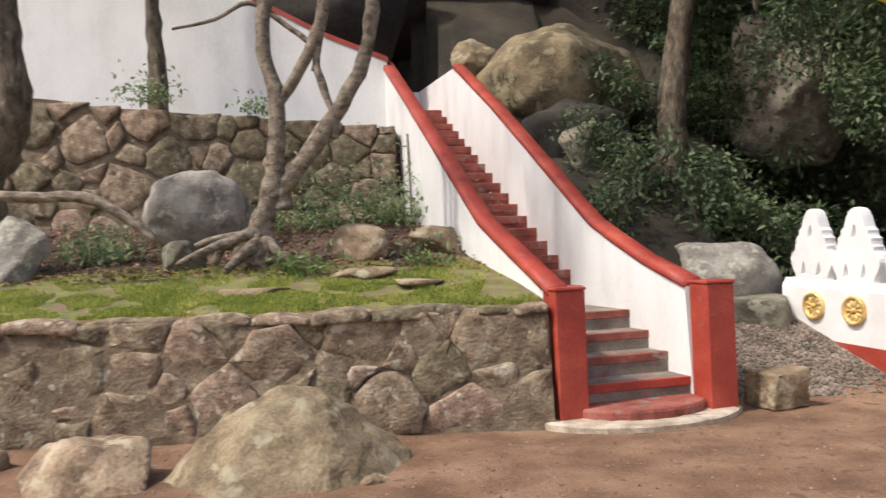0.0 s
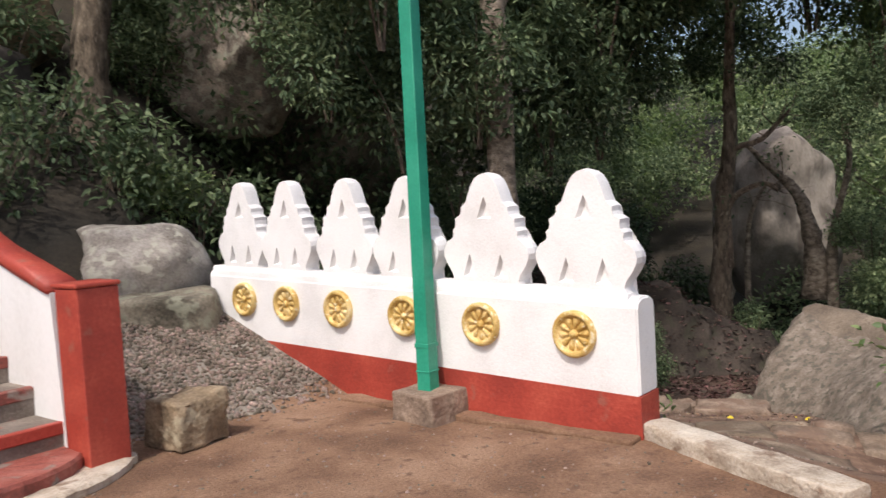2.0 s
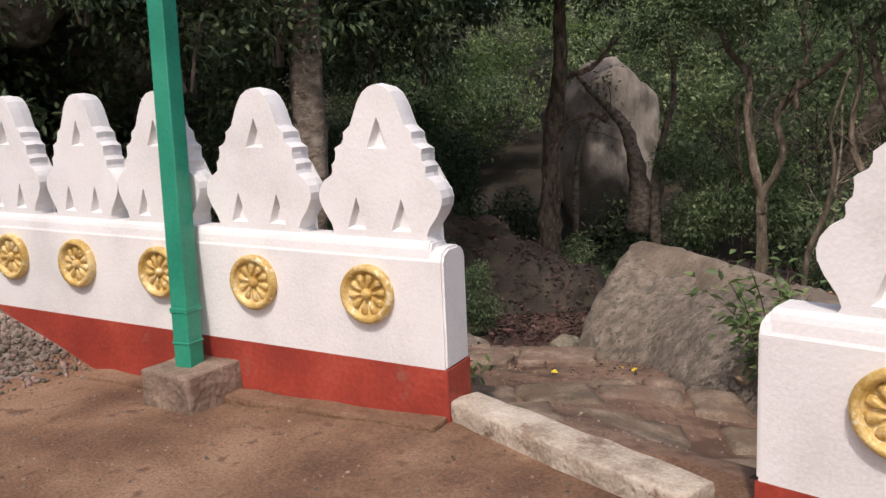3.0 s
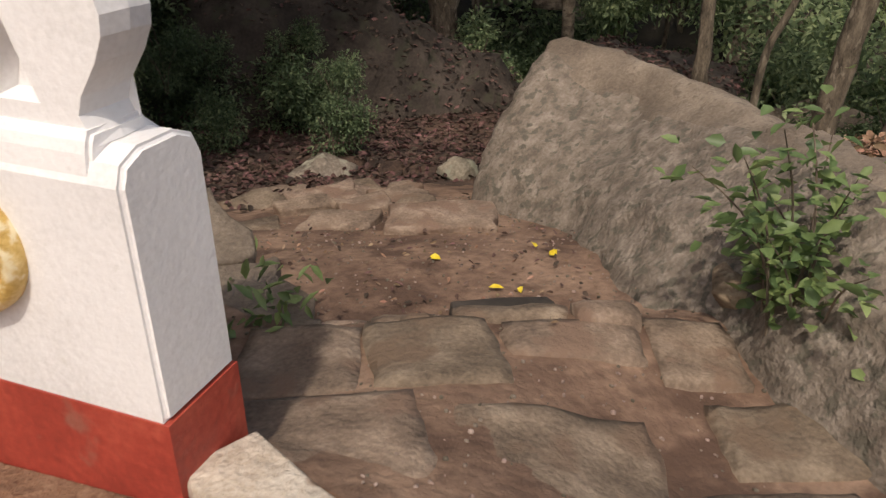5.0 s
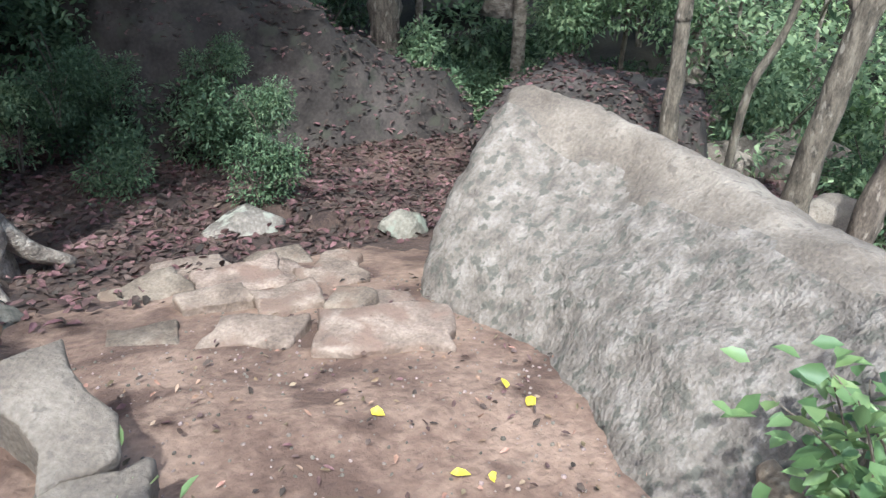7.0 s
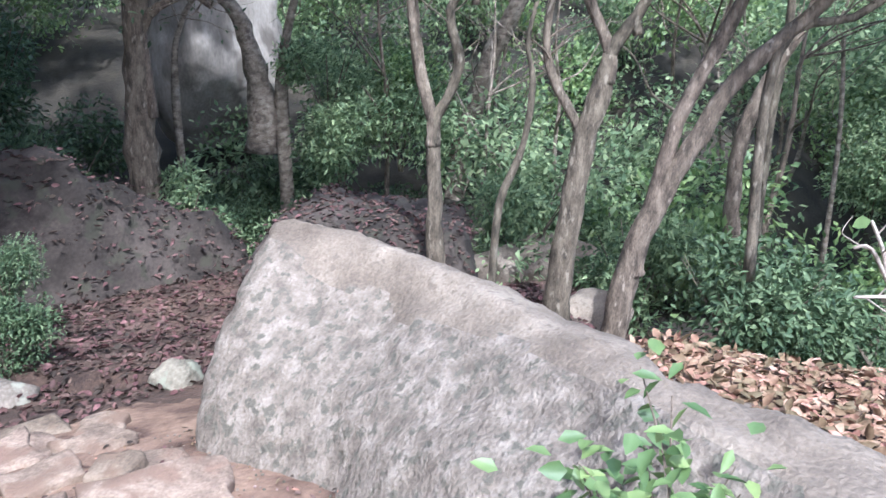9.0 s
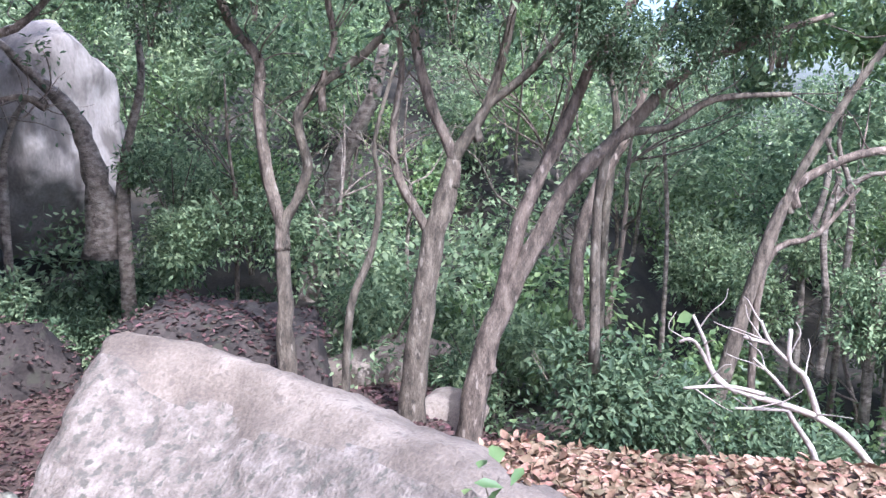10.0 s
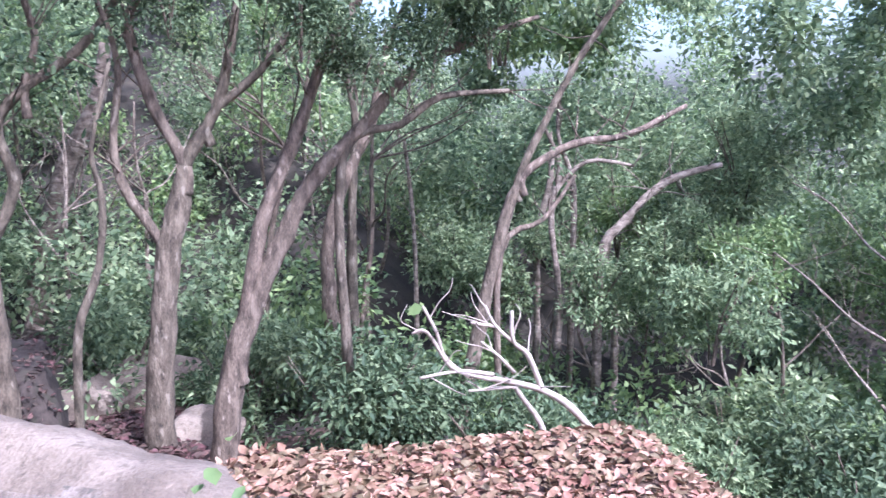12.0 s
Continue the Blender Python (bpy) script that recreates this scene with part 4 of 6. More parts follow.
boulder("boulder", "flat mossy stone in the turf", -0.12, 9.9, 1.72, 0.78, 0.5, 0.5, 12, 62, ROCK_TAN, corners=14)
boulder("boulder", "low flat stone half sunk in the turf", -2.0, 8.2, 1.27, 0.9, 0.4, 0.2, 5, 63, ROCK_TAN, flat=1)
boulder("boulder", "low flat stone half sunk in the turf", -0.9, 8.7, 1.42, 0.8, 0.4, 0.22, -10, 64, ROCK_TAN, flat=1)
boulder("boulder", "low flat stone half sunk in the turf", -0.3, 8.2, 1.32, 0.6, 0.35, 0.14, 15, 65, ROCK_TAN, flat=1)
boulder("boulder", "angular tan stone beside the gravel slope", 3.2, 7.72, 0.15, 0.54, 0.42, 0.4, 20, 76, ROCK_TAN, corners=0, cuts=0)
boulder("boulder", "big grey lichen boulder at the head of the gravel slope", 3.6, 10.7, 1.0, 1.8, 1.5, 1.25, -18, 79, GREY_ROCK, corners=13)
boulder("boulder", "grey boulder at the head of the gravel slope", 3.75, 9.9, 0.62, 1.3, 0.8, 0.6, -25, 78, ROCK_DARK, corners=0)
boulder("boulder", "giant tan and grey boulder on the wooded hill", 2.5, 14.9, 4.75, 3.9, 2.4, 2.1, -15, 84, OCHRE_ROCK)
boulder("boulder", "near-black rock set in the hollow under the giant boulder as painted shade", 2.5, 13.9, 3.2, 2.6, 1.6, 2.2, 10, 87, ROCK_SHADE_WET)
boulder("boulder", "small boulder below the giant one", 0.75, 15.2, 5.3, 0.9, 0.8, 0.8, 0, 85, ROCK_TAN)
boulder("boulder", "shaded boulder behind the shrubs", 2.6, 13.3, 3.1, 1.2, 1.0, 1.3, 0, 86, ROCK_DARK)
boulder("boulder", "large shaded boulder on the wooded hill", 6.8, 15.0, 4.6, 3.2, 2.4, 2.9, 20, 88, ROCK_DARK, cuts=2)
boulder("boulder", "large shaded boulder on the wooded hill", 9.5, 17.0, 3.2, 3.6, 2.6, 3.0, 0, 89, ROCK_DARK, cuts=2)
boulder("boulder", "vast rock overhang above the staircase with shade painted into its colour", -1.0, 20.5, 9.5, 11.0, 6.0, 8.0, 0, 93, ROCK_SHADE_WET, cuts=2)
boulder("boulder", "cave rock behind the giant boulder with shade painted into its colour", 4.2, 20.5, 6.5, 9.0, 4.0, 9.0, 8, 95, ROCK_SHADE_WET, cuts=2)
boulder("boulder", "brown rock above the white wall with shade painted into its colour", -2.2, 17.0, 7.4, 3.6, 2.4, 4.2, 0, 94, ROCK_SHADE_WET, cuts=2)


def rock_mass(label, points, mat, amount, edge, seed):
    bm = hull_rock(points, 2, amount, 0.9, seed, 0.5, edge)
    roughen(bm, amount * 0.35, 4.5, seed)
    roughen(bm, amount * 0.14, 13, seed)
    bm.normal_update()
    rng = random.Random(seed)
    c = [tuple(v.co + Vector((rng.gauss(0, 0.06), rng.gauss(0, 0.06), 0.012))) for v in bm.verts for k in range(3) if v.normal.z > 0.35 and rng.random() < 0.75]
    tagged(leaves("dry_leaves", c, [(rng.gauss(0, 1), rng.gauss(0, 1), 0.0) for p in c], 0.09, 0.045, DRY_DARK, seed, None, 0.1, 0.25), "dark dry leaves lying on the earth bank", "leaf litter", kind="stuff")
    return tagged(link("boulder", bm, mat, smooth=True), label, "rock")


rock_mass("long earth and rock bank sloping through the woods, coloured darker for canopy shade", [(11.0, 11.7, -2.2), (12.4, 10.6, -2.3), (14.7, 9.2, -2.6), (11.6, 12.4, 0.3), (12.6, 12.2, 0.25), (13.6, 11.4, -0.2), (14.9, 10.1, -1.2), (11.5, 14.0, 0.3), (14.0, 13.8, -0.4), (16.5, 11.0, -2.4), (16.0, 10.2, -2.2)], BANK_SHADE, 0.22, 0.13, 97)
rock_mass("low earth-covered rock shelf under the slender tree", [(13.1, 8.9, -1.25), (14.0, 8.9, -0.95), (14.7, 8.2, -0.88), (14.9, 6.7, -1.1), (14.1, 6.9, -1.3), (13.2, 7.9, -1.5), (15.8, 8.8, -0.82), (16.0, 6.9, -1.1), (12.9, 8.4, -2.8), (14.4, 6.2, -2.8), (16.2, 7.5, -3.0)], BANK_SHADE, 0.07, 0.12, 98)
boulder("boulder", "huge pale rock face behind the trees", 21.3, 13.8, 0.9, 3.8, 3.4, 4.6, 25, 92, PALE_ROCK, cuts=1)
boulder("boulder", "tilted pale rock at the foot of the trees", 14.3, 5.15, -2.0, 1.5, 1.0, 0.8, -50, 101, ROCK)
boulder("boulder", "long pale rock behind the slender tree", 16.0, 6.2, -2.0, 3.2, 1.0, 1.1, -50, 102, ROCK)

# rough stones edging the landing and the path
rngs = random.Random(5)
along, away = Vector((0.63, -0.777)), Vector((0.777, 0.63))


def path_stone(x, y, top, lx, ly, lz, turn, seed, mat, label, group, dip=None, name="paving_stone"):
    b = boxed(-lx / 2, -ly / 2, -lz, lx / 2, ly / 2, 0, bevel=0.022, seg=2)
    bmesh.ops.subdivide_edges(b, edges=[e for e in b.edges if e.calc_length() > 0.12], cuts=3, use_grid_fill=True)
    for v in b.verts:
        v.co.x += 0.22 * lx * noise.noise(Vector((v.co.y * 4, seed, 0)))
        v.co.y += 0.28 * ly * noise.noise(Vector((v.co.x * 4, seed, 5)))
    roughen(b, 0.03, 4, seed)
    roughen(b, 0.008, 18, seed)
    ob = link(name, b, mat, smooth=True)
    tilts = rngs.uniform(-4, 4), rngs.uniform(-4, 4)
    ob.matrix_basis = pose(x, y, top, tilts[0], tilts[1] if dip is None else dip, turn)
    return tagged(ob, label, "stone", group)


row_turn = math.degrees(math.atan2(along.y, along.x))
# stepped pavement of rough slabs: local x runs along the steps, local y down the path
steps = thing("stone_steps", "rough worn stone slabs stepping down the earth path", "stone steps", kind="structure", m=pose(7.5, 5.82, 0, 0, 0, row_turn))


def slab_steps():
    """Rough flat slabs: (x0, x1, y0, y1, height over the soil) in the path's own directions."""
    rng = random.Random(12)
    flats = ((-1.0, -0.53, -1.1, -0.57, 0.03), (-0.51, 0.02, -1.08, -0.54, 0.035), (0.04, 0.62, -0.84, -0.57, 0.03), (0.66, 1.03, -0.94, -0.47, 0.04), (-0.15, 0.36, -0.55, -0.34, 0.045), (0.38, 0.66, -0.6, -0.36, 0.06),
             (-0.5, -0.2, -0.5, -0.2, 0.035), (-0.37, -0.23, -0.54, -0.44, 0.03), (-0.74, -0.52, -0.46, -0.24, 0.02), (0.75, 1.4, -1.42, -1.02, 0.03), (-1.6, -1.05, -1.2, -0.7, 0.025), (-0.95, -0.3, -1.75, -1.16, 0.02),
             (-0.27, 0.45, -1.8, -1.2, 0.015), (0.5, 1.15, -1.95, -1.48, 0.02), (1.2, 1.8, -1.9, -1.45, 0.02), (1.08, 1.5, -0.95, -0.6, 0.02))
    for x0, x1, y0, y1, over in flats:
        lx, ly, cx, cy = x1 - x0, y1 - y0, (x0 + x1) / 2, (y0 + y1) / 2
        nx, ny = max(4, int(lx / 0.05)), max(4, int(ly / 0.05))
        px, py = 7.5 + along.x * cx + away.x * cy, 5.82 + along.y * cx + away.y * cy
        z0 = land(px, py)
        bm = bmesh.new()
        seed = rng.random() * 40
        skew = rng.uniform(-0.12, 0.12)
        grid = []
        for j in range(ny + 1):
            line = []
            for i in range(nx + 1):
                u, w = -1 + 2 * i / nx, -1 + 2 * j / ny
                edge = max(abs(u), abs(w))
                r = 1 - 0.06 * max(0, abs(u) + abs(w) - 1.3)
                wob = 1 + 0.09 * noise.noise(Vector((u * 1.7, w * 1.7, seed)))
                X, Y = u * lx / 2 * r * wob + skew * w * ly / 2, w * ly / 2 * r * wob
                gx, gy = px + along.x * X + away.x * Y, py + along.y * X + away.y * Y
                h = 0.3 * (z0 + over) + 0.7 * (land(gx, gy) + over)
                h += 0.012 * noise.fractal(Vector((X * 5, Y * 5, seed)), 1.0, 2.0, 4) - 0.016 * max(0, edge - 0.85) / 0.15
                line.append(bm.verts.new((X, Y, h - z0)))
            grid.append(line)
        for j in range(ny):
            for i in range(nx):
                bm.faces.new((grid[j][i], grid[j][i + 1], grid[j + 1][i + 1], grid[j + 1][i]))
        rim = [e for e in bm.edges if len(e.link_faces) == 1]
        low = bmesh.ops.extrude_edge_only(bm, edges=rim)["geom"]
        for v in low:
            if isinstance(v, bmesh.types.BMVert):
                v.co.z -= 0.2
        bmesh.ops.recalc_face_normals(bm, faces=bm.faces)
        ob = part("slab", bm, PAVING, steps, smooth=True)
        ob.matrix_basis = pose(cx, cy, z0)


slab_steps()
path_stone(7.42, 5.60, -0.44, 0.5, 0.27, 0.25, row_turn + 2, 60, ROCK_SHADE_WET, "dark wet stone at the edge of the landing", "")
for x, y, top, lx, ly, turn, dip, sd in ((6.87, 6.98, -0.13, 0.62, 0.27, 70, -16, 70), (6.68, 6.45, -0.27, 0.55, 0.36, 64, -6, 75), (6.54, 6.1, -0.31, 0.3, 0.24, 40, 0, 72)):
    path_stone(x, y, top, lx, ly, 0.45, turn, sd, ROCK, "long pale lichen stone bordering the landing", "border stones", dip, "border_stone")
boulder("border_stone", "dark-sided pale stone bordering the landing", 7.17, 8.35, -0.52, 0.6, 0.42, 0.5, 100, 73, ROCK_TAN, "border stones", 0, 1, 14)
for x, y, over, lx, ly, turn, sd in ((8.58, 6.78, 0.1, 0.72, 0.4, -46, 80), (8.27, 7.4, 0.06, 0.5, 0.28, -55, 81), (8.5, 8.0, 0.09, 0.42, 0.24, -40, 82), (8.75, 7.6, 0.08, 0.4, 0.3, -35, 83), (8.85, 7.22, 0.1, 0.22, 0.26, 10, 84),
                                     (9.05, 7.1, 0.04, 0.34, 0.26, -50, 85), (8.45, 8.55, 0.03, 0.5, 0.34, -20, 86), (8.9, 8.2, 0.05, 0.6, 0.4, -30, 87), (9.3, 7.7, 0.05, 0.4, 0.32, -40, 88), (9.15, 8.05, 0.04, 0.36, 0.3, 0, 89), (7.95, 7.95, 0.02, 0.4, 0.3, -50, 90), (9.45, 8.35, 0.03, 0.45, 0.3, -20, 91), (9.0, 8.75, 0.03, 0.5, 0.3, -30, 92), (9.65, 7.95, 0.04, 0.35, 0.3, 20, 93)):
    path_stone(x, y, land(x, y) + over, lx, ly, 0.35, turn, sd, PAVING, "flat brown stone of the descending path", "stones of the lower path")
boulder("boulder", "mossy boulder in the leaf litter", 10.0, 9.35, -1.36, 0.95, 0.5, 0.42, -25, 110, ROCK_DARK)
boulder("boulder", "small round boulder against the wedge rock", 10.85, 8.2, -1.38, 0.5, 0.42, 0.42, 0, 111, ROCK_DARK)
boulder("boulder", "grey boulder beside the tree root", 7.5, 9.0, -0.75, 0.9, 0.7, 0.66, 30, 112, ROCK_DARK)
boulder("boulder", "small stone under the sapling", 7.98, 4.72, -0.3, 0.35, 0.22, 0.16, 10, 113, ROCK_TAN)


# ---- trees ----
def twigs(bm, pts, rng, n, length, ends):
    """Thin crooked twigs growing off a limb, as part of its mesh."""
    for k in range(n):
        i = rng.randint(len(pts) // 3, len(pts) - 2)
        f = rng.random()
        a, b = Vector(pts[i][:3]), Vector(pts[i + 1][:3])
        r = min(0.014, max(0.005, pts[i][3] * 0.3))
        p = a.lerp(b, f)
        d = ((b - a).normalized() * 0.5 + Vector((rng.gauss(0, 0.6), rng.gauss(0, 0.6), rng.gauss(0.25, 0.4)))).normalized()
        line = [(*p, r)]
        for j in range(3):
            d = (d + Vector((rng.gauss(0, 0.3), rng.gauss(0, 0.3), rng.gauss(0.05, 0.25)))).normalized()
            p = p + d * length * rng.uniform(0.2, 0.45)
            line.append((*p, r * (0.8 - 0.22 * j)))
        tube(bm, line, 4)
        ends.append(p)


def tree(label, branches, bark, crown=(), leaf=None, seed=0, leaf_n=1800, name="tree", size=0.11, twig_n=7):
    t = thing(name, label, "tree")
    bm = bmesh.new()
    x, y, z, r = branches[0][0]
    stem = list(branches[0])
    if len(branches) > 1:
        stem[-1] = (*stem[-1][:3], stem[-1][3] * 0.7)
    tube(bm, [(x, y, z - 1.0, r * 1.4)] + stem, 14, 0.4)
    tr = part("trunk", bm, bark, t, smooth=True)
    ends = []
    rt = random.Random(int(abs(branches[0][0][0] * 97 + branches[0][0][1] * 31)))
    for b in branches[1:]:
        bm = bmesh.new()
        x, y, z, r = b[0]
        joined = min((Vector(p[:3]) - Vector((x, y, z))).length for o in branches if o is not b for p in o) < 0.35
        tube(bm, [(x, y, z - (0.28 if joined else 2.2), r * 1.15)] + list(b), 8, 0.35)
        if b[-1][2] > b[0][2] and len(b) > 2:
            twigs(bm, b, rt, twig_n, 0.75, ends)
        part("limb", bm, bark, tr, smooth=True)
    if crown:
        rng = np.random.RandomState(seed)
        ps, ds = [], []
        for cx, cy, cz, rx, rz in crown:
            p, d = clump_points(rng, leaf_n, rx, rx, rz, 6, 0.3)
            ps.append(p + np.array((cx, cy, cz)))
            ds.append(d)
        for e in ends:
            k = 26 if e.z > 1.9 else 5
            ps.append(np.array(e) + rng.normal(0, 0.15, (k, 3)))
            ds.append(rng.normal(0, 1, (k, 3)))
        leaves("crown", np.concatenate(ps), np.concatenate(ds), size, size * 0.42, leaf or LEAF, seed, t)
    return t


T1 = [
    [(13.89, 6.81, -1.36, 0.11), (13.89, 6.81, -0.53, 0.088), (13.89, 6.83, 0.4, 0.086)],
    [(13.89, 6.83, 0.4, 0.068), (13.89, 6.98, 0.99, 0.067), (13.89, 7.04, 1.63, 0.061), (13.89, 7.02, 2.08, 0.055), (13.88, 7.31, 2.47, 0.049), (13.87, 7.5, 3.06, 0.044), (13.87, 7.52, 3.8, 0.032)],
    [(13.89, 6.8, 0.4, 0.061), (13.9, 6.64, 0.7, 0.055), (13.9, 6.54, 1.05, 0.054), (13.9, 6.64, 1.52, 0.048), (13.91, 6.37, 1.86, 0.048), (13.93, 5.9, 2.2, 0.042), (13.94, 5.55, 2.64, 0.036), (13.95, 5.26, 3.18, 0.024)],
    [(13.91, 6.37, 1.86, 0.042), (13.91, 6.24, 2.31, 0.036), (13.91, 6.31, 2.75, 0.03), (13.92, 6.21, 3.39, 0.024)],
]
T2 = [
    [(13.74, 5.41, -1.73, 0.151), (13.75, 5.33, -0.71, 0.126), (13.75, 5.22, 0.2, 0.117), (13.76, 5.06, 0.79, 0.104), (13.76, 5.0, 1.13, 0.098)],
    [(13.76, 5.0, 1.13, 0.063), (13.75, 5.25, 1.7, 0.057), (13.74, 5.41, 2.41, 0.046), (13.75, 5.25, 2.83, 0.041), (13.75, 5.29, 3.45, 0.029)],
    [(13.76, 5.0, 1.13, 0.069), (13.77, 4.69, 1.64, 0.057), (13.77, 4.52, 2.19, 0.046), (13.78, 4.42, 2.73, 0.041), (13.78, 4.27, 3.46, 0.029)],
    [(13.75, 5.26, 0.38, 0.053), (13.74, 5.55, 0.9, 0.046), (13.74, 5.62, 1.36, 0.04), (13.74, 5.53, 2.08, 0.029), (13.73, 5.69, 2.72, 0.023)],
    [(13.77, 4.74, 1.59, 0.046), (13.78, 4.24, 2.03, 0.04), (13.8, 3.81, 2.63, 0.035), (13.81, 3.61, 3.26, 0.024)],
]
T3 = [
    [(13.67, 4.78, -1.87, 0.144), (13.67, 4.66, -0.92, 0.12), (13.68, 4.38, -0.19, 0.105), (13.69, 4.1, 0.4, 0.092), (13.7, 3.8, 0.95, 0.08), (13.72, 3.28, 1.48, 0.063), (13.74, 2.75, 2.03, 0.053), (13.76, 2.16, 2.31, 0.042), (13.78, 1.42, 2.57, 0.031)],
    [(13.67, 4.58, -0.8, 0.083), (13.68, 4.31, 0.52, 0.075), (13.7, 3.9, 1.48, 0.063), (13.7, 3.67, 2.08, 0.052), (13.72, 3.28, 2.72, 0.046), (13.72, 3.09, 3.34, 0.029)],
    [(13.71, 3.5, 1.15, 0.052), (13.73, 2.89, 1.49, 0.041), (13.75, 2.46, 1.76, 0.035), (13.77, 1.74, 1.82, 0.024)],
]
T5 = [
    [(15.37, 1.88, -2.83, 0.141), (15.37, 1.73, -1.83, 0.129), (15.38, 1.48, -0.65, 0.111), (15.39, 1.21, 0.35, 0.103), (15.4, 1.0, 0.8, 0.089)],
    [(15.4, 1.0, 0.8, 0.081), (15.42, 0.32, 1.17, 0.068), (15.45, -0.47, 1.28, 0.062), (15.48, -1.31, 1.65, 0.041)],
    [(15.4, 1.07, 0.73, 0.074), (15.41, 0.69, 1.51, 0.067), (15.43, 0.23, 2.29, 0.061), (15.44, -0.24, 2.93, 0.054), (15.46, -0.73, 3.68, 0.04)],
    [(15.39, 1.31, -0.22, 0.059), (15.41, 0.71, 0.21, 0.045), (15.42, 0.28, 0.77, 0.03)],
]
T6 = [
    [(16.82, 3.3, -1.97, 0.118), (16.82, 3.4, -1.12, 0.107), (16.82, 3.39, -0.21, 0.097), (16.82, 3.17, 0.59, 0.088), (16.84, 2.73, 1.45, 0.072), (16.85, 2.54, 2.36, 0.057), (16.86, 2.13, 3.25, 0.041)],
    [(16.83, 3.06, -0.37, 0.073), (16.83, 3.02, 0.67, 0.064), (16.83, 2.97, 1.61, 0.048), (16.82, 3.24, 2.66, 0.04)],
]
THIN = [
    [(13.22, 6.02, -1.27, 0.041), (13.22, 5.96, -0.33, 0.04), (13.23, 5.74, 0.3, 0.033), (13.23, 5.67, 0.9, 0.027), (13.23, 5.72, 1.33, 0.022), (13.24, 5.52, 2.06, 0.016)],
]
PALE = [
    [(21.64, 8.44, -1.73, 0.216), (21.65, 8.11, -0.54, 0.201), (21.67, 7.73, 0.61, 0.187), (21.69, 7.14, 1.74, 0.15), (21.7, 6.89, 2.83, 0.116)],
]
T0 = [
    [(15.79, 11.83, -0.79, 0.236), (15.8, 11.76, 0.35, 0.179), (15.82, 11.69, 1.51, 0.168), (15.84, 11.51, 2.62, 0.159), (15.84, 11.51, 3.68, 0.125)],
    [(15.82, 11.65, 1.13, 0.08), (15.93, 10.95, 1.67, 0.052), (15.98, 10.58, 1.52, 0.034)],
    [(15.83, 11.59, 2.18, 0.079), (15.94, 10.88, 2.56, 0.052), (16.02, 10.31, 3.07, 0.034)],
]
T0b = [
    [(17.95, 10.95, 0.12, 0.219), (17.93, 11.08, 0.86, 0.159), (17.89, 11.31, 1.49, 0.12), (17.81, 11.9, 2.1, 0.081), (17.73, 12.39, 2.61, 0.062)],
    [(18.0, 10.59, -0.06, 0.119), (18.02, 10.49, 0.87, 0.078), (18.06, 10.21, 1.95, 0.058), (18.05, 10.25, 2.82, 0.049)],
    [(17.73, 12.43, 0.1, 0.072), (17.75, 12.3, 1.02, 0.051), (17.8, 11.93, 1.66, 0.041), (17.85, 11.63, 1.53, 0.03)],
]
T7 = [
    [(17.36, -0.29, -1.24, 0.092), (17.37, -0.14, 0.01, 0.099), (17.36, -0.28, 0.71, 0.081), (17.39, 0.01, 1.39, 0.053)],
    [(17.29, -0.97, -0.79, 0.13), (17.25, -1.36, -0.16, 0.13), (17.18, -2.01, 0.45, 0.113), (17.09, -2.93, 0.71, 0.087)],
    [(17.37, -0.17, 0.27, 0.072), (17.31, -0.7, 0.79, 0.064), (17.23, -1.47, 0.71, 0.046)],
]
T8 = [
    [(18.95, -0.53, -2.13, 0.094), (18.95, -0.51, -0.65, 0.103), (18.96, -0.75, 0.4, 0.092), (18.96, -0.73, 1.23, 0.061)],
    [(18.98, -1.2, -1.43, 0.095), (18.98, -1.19, 0.21, 0.093), (18.97, -0.88, 1.14, 0.061), (18.97, -0.93, 2.04, 0.051)],
    [(19.01, -2.1, -2.32, 0.121), (19.0, -1.86, -0.84, 0.096), (19.02, -2.39, -0.45, 0.065)],
    [(18.88, 1.72, -1.84, 0.07), (18.87, 1.76, -0.28, 0.058), (18.87, 1.9, 1.13, 0.048)],
]
TW = [
    [(9.74, 2.5, -0.16, 0.038), (9.74, 2.67, 0.04, 0.034), (9.73, 2.83, 0.16, 0.03), (9.72, 3.01, 0.23, 0.026), (9.72, 3.23, 0.29, 0.022), (9.71, 3.38, 0.36, 0.019), (9.71, 3.51, 0.56, 0.015), (9.7, 3.59, 0.56, 0.012)],
    [(9.72, 3.28, 0.29, 0.019), (9.71, 3.41, 0.41, 0.015), (9.71, 3.46, 0.56, 0.015), (9.71, 3.53, 0.7, 0.012)],
    [(9.73, 2.82, -0.14, 0.03), (9.73, 2.88, 0.01, 0.027), (9.73, 2.98, 0.15, 0.023), (9.72, 3.03, 0.24, 0.019)],
    [(9.73, 2.85, 0.16, 0.026), (9.73, 2.94, 0.38, 0.026), (9.72, 3.03, 0.47, 0.019), (9.72, 3.04, 0.64, 0.016)],
    [(9.73, 2.99, 0.43, 0.019), (9.72, 3.13, 0.56, 0.016), (9.72, 3.19, 0.68, 0.012)],
    [(9.72, 3.13, 0.56, 0.016), (9.72, 3.27, 0.59, 0.012)],
    [(9.72, 3.02, 0.29, 0.019), (9.72, 3.12, 0.4, 0.016), (9.72, 3.21, 0.48, 0.012)],
    [(9.72, 3.14, 0.29, 0.019), (9.71, 3.33, 0.33, 0.016), (9.71, 3.55, 0.31, 0.012)],
    [(9.72, 3.01, 0.21, 0.016), (9.72, 3.16, 0.21, 0.013), (9.72, 3.28, 0.21, 0.009)],
]
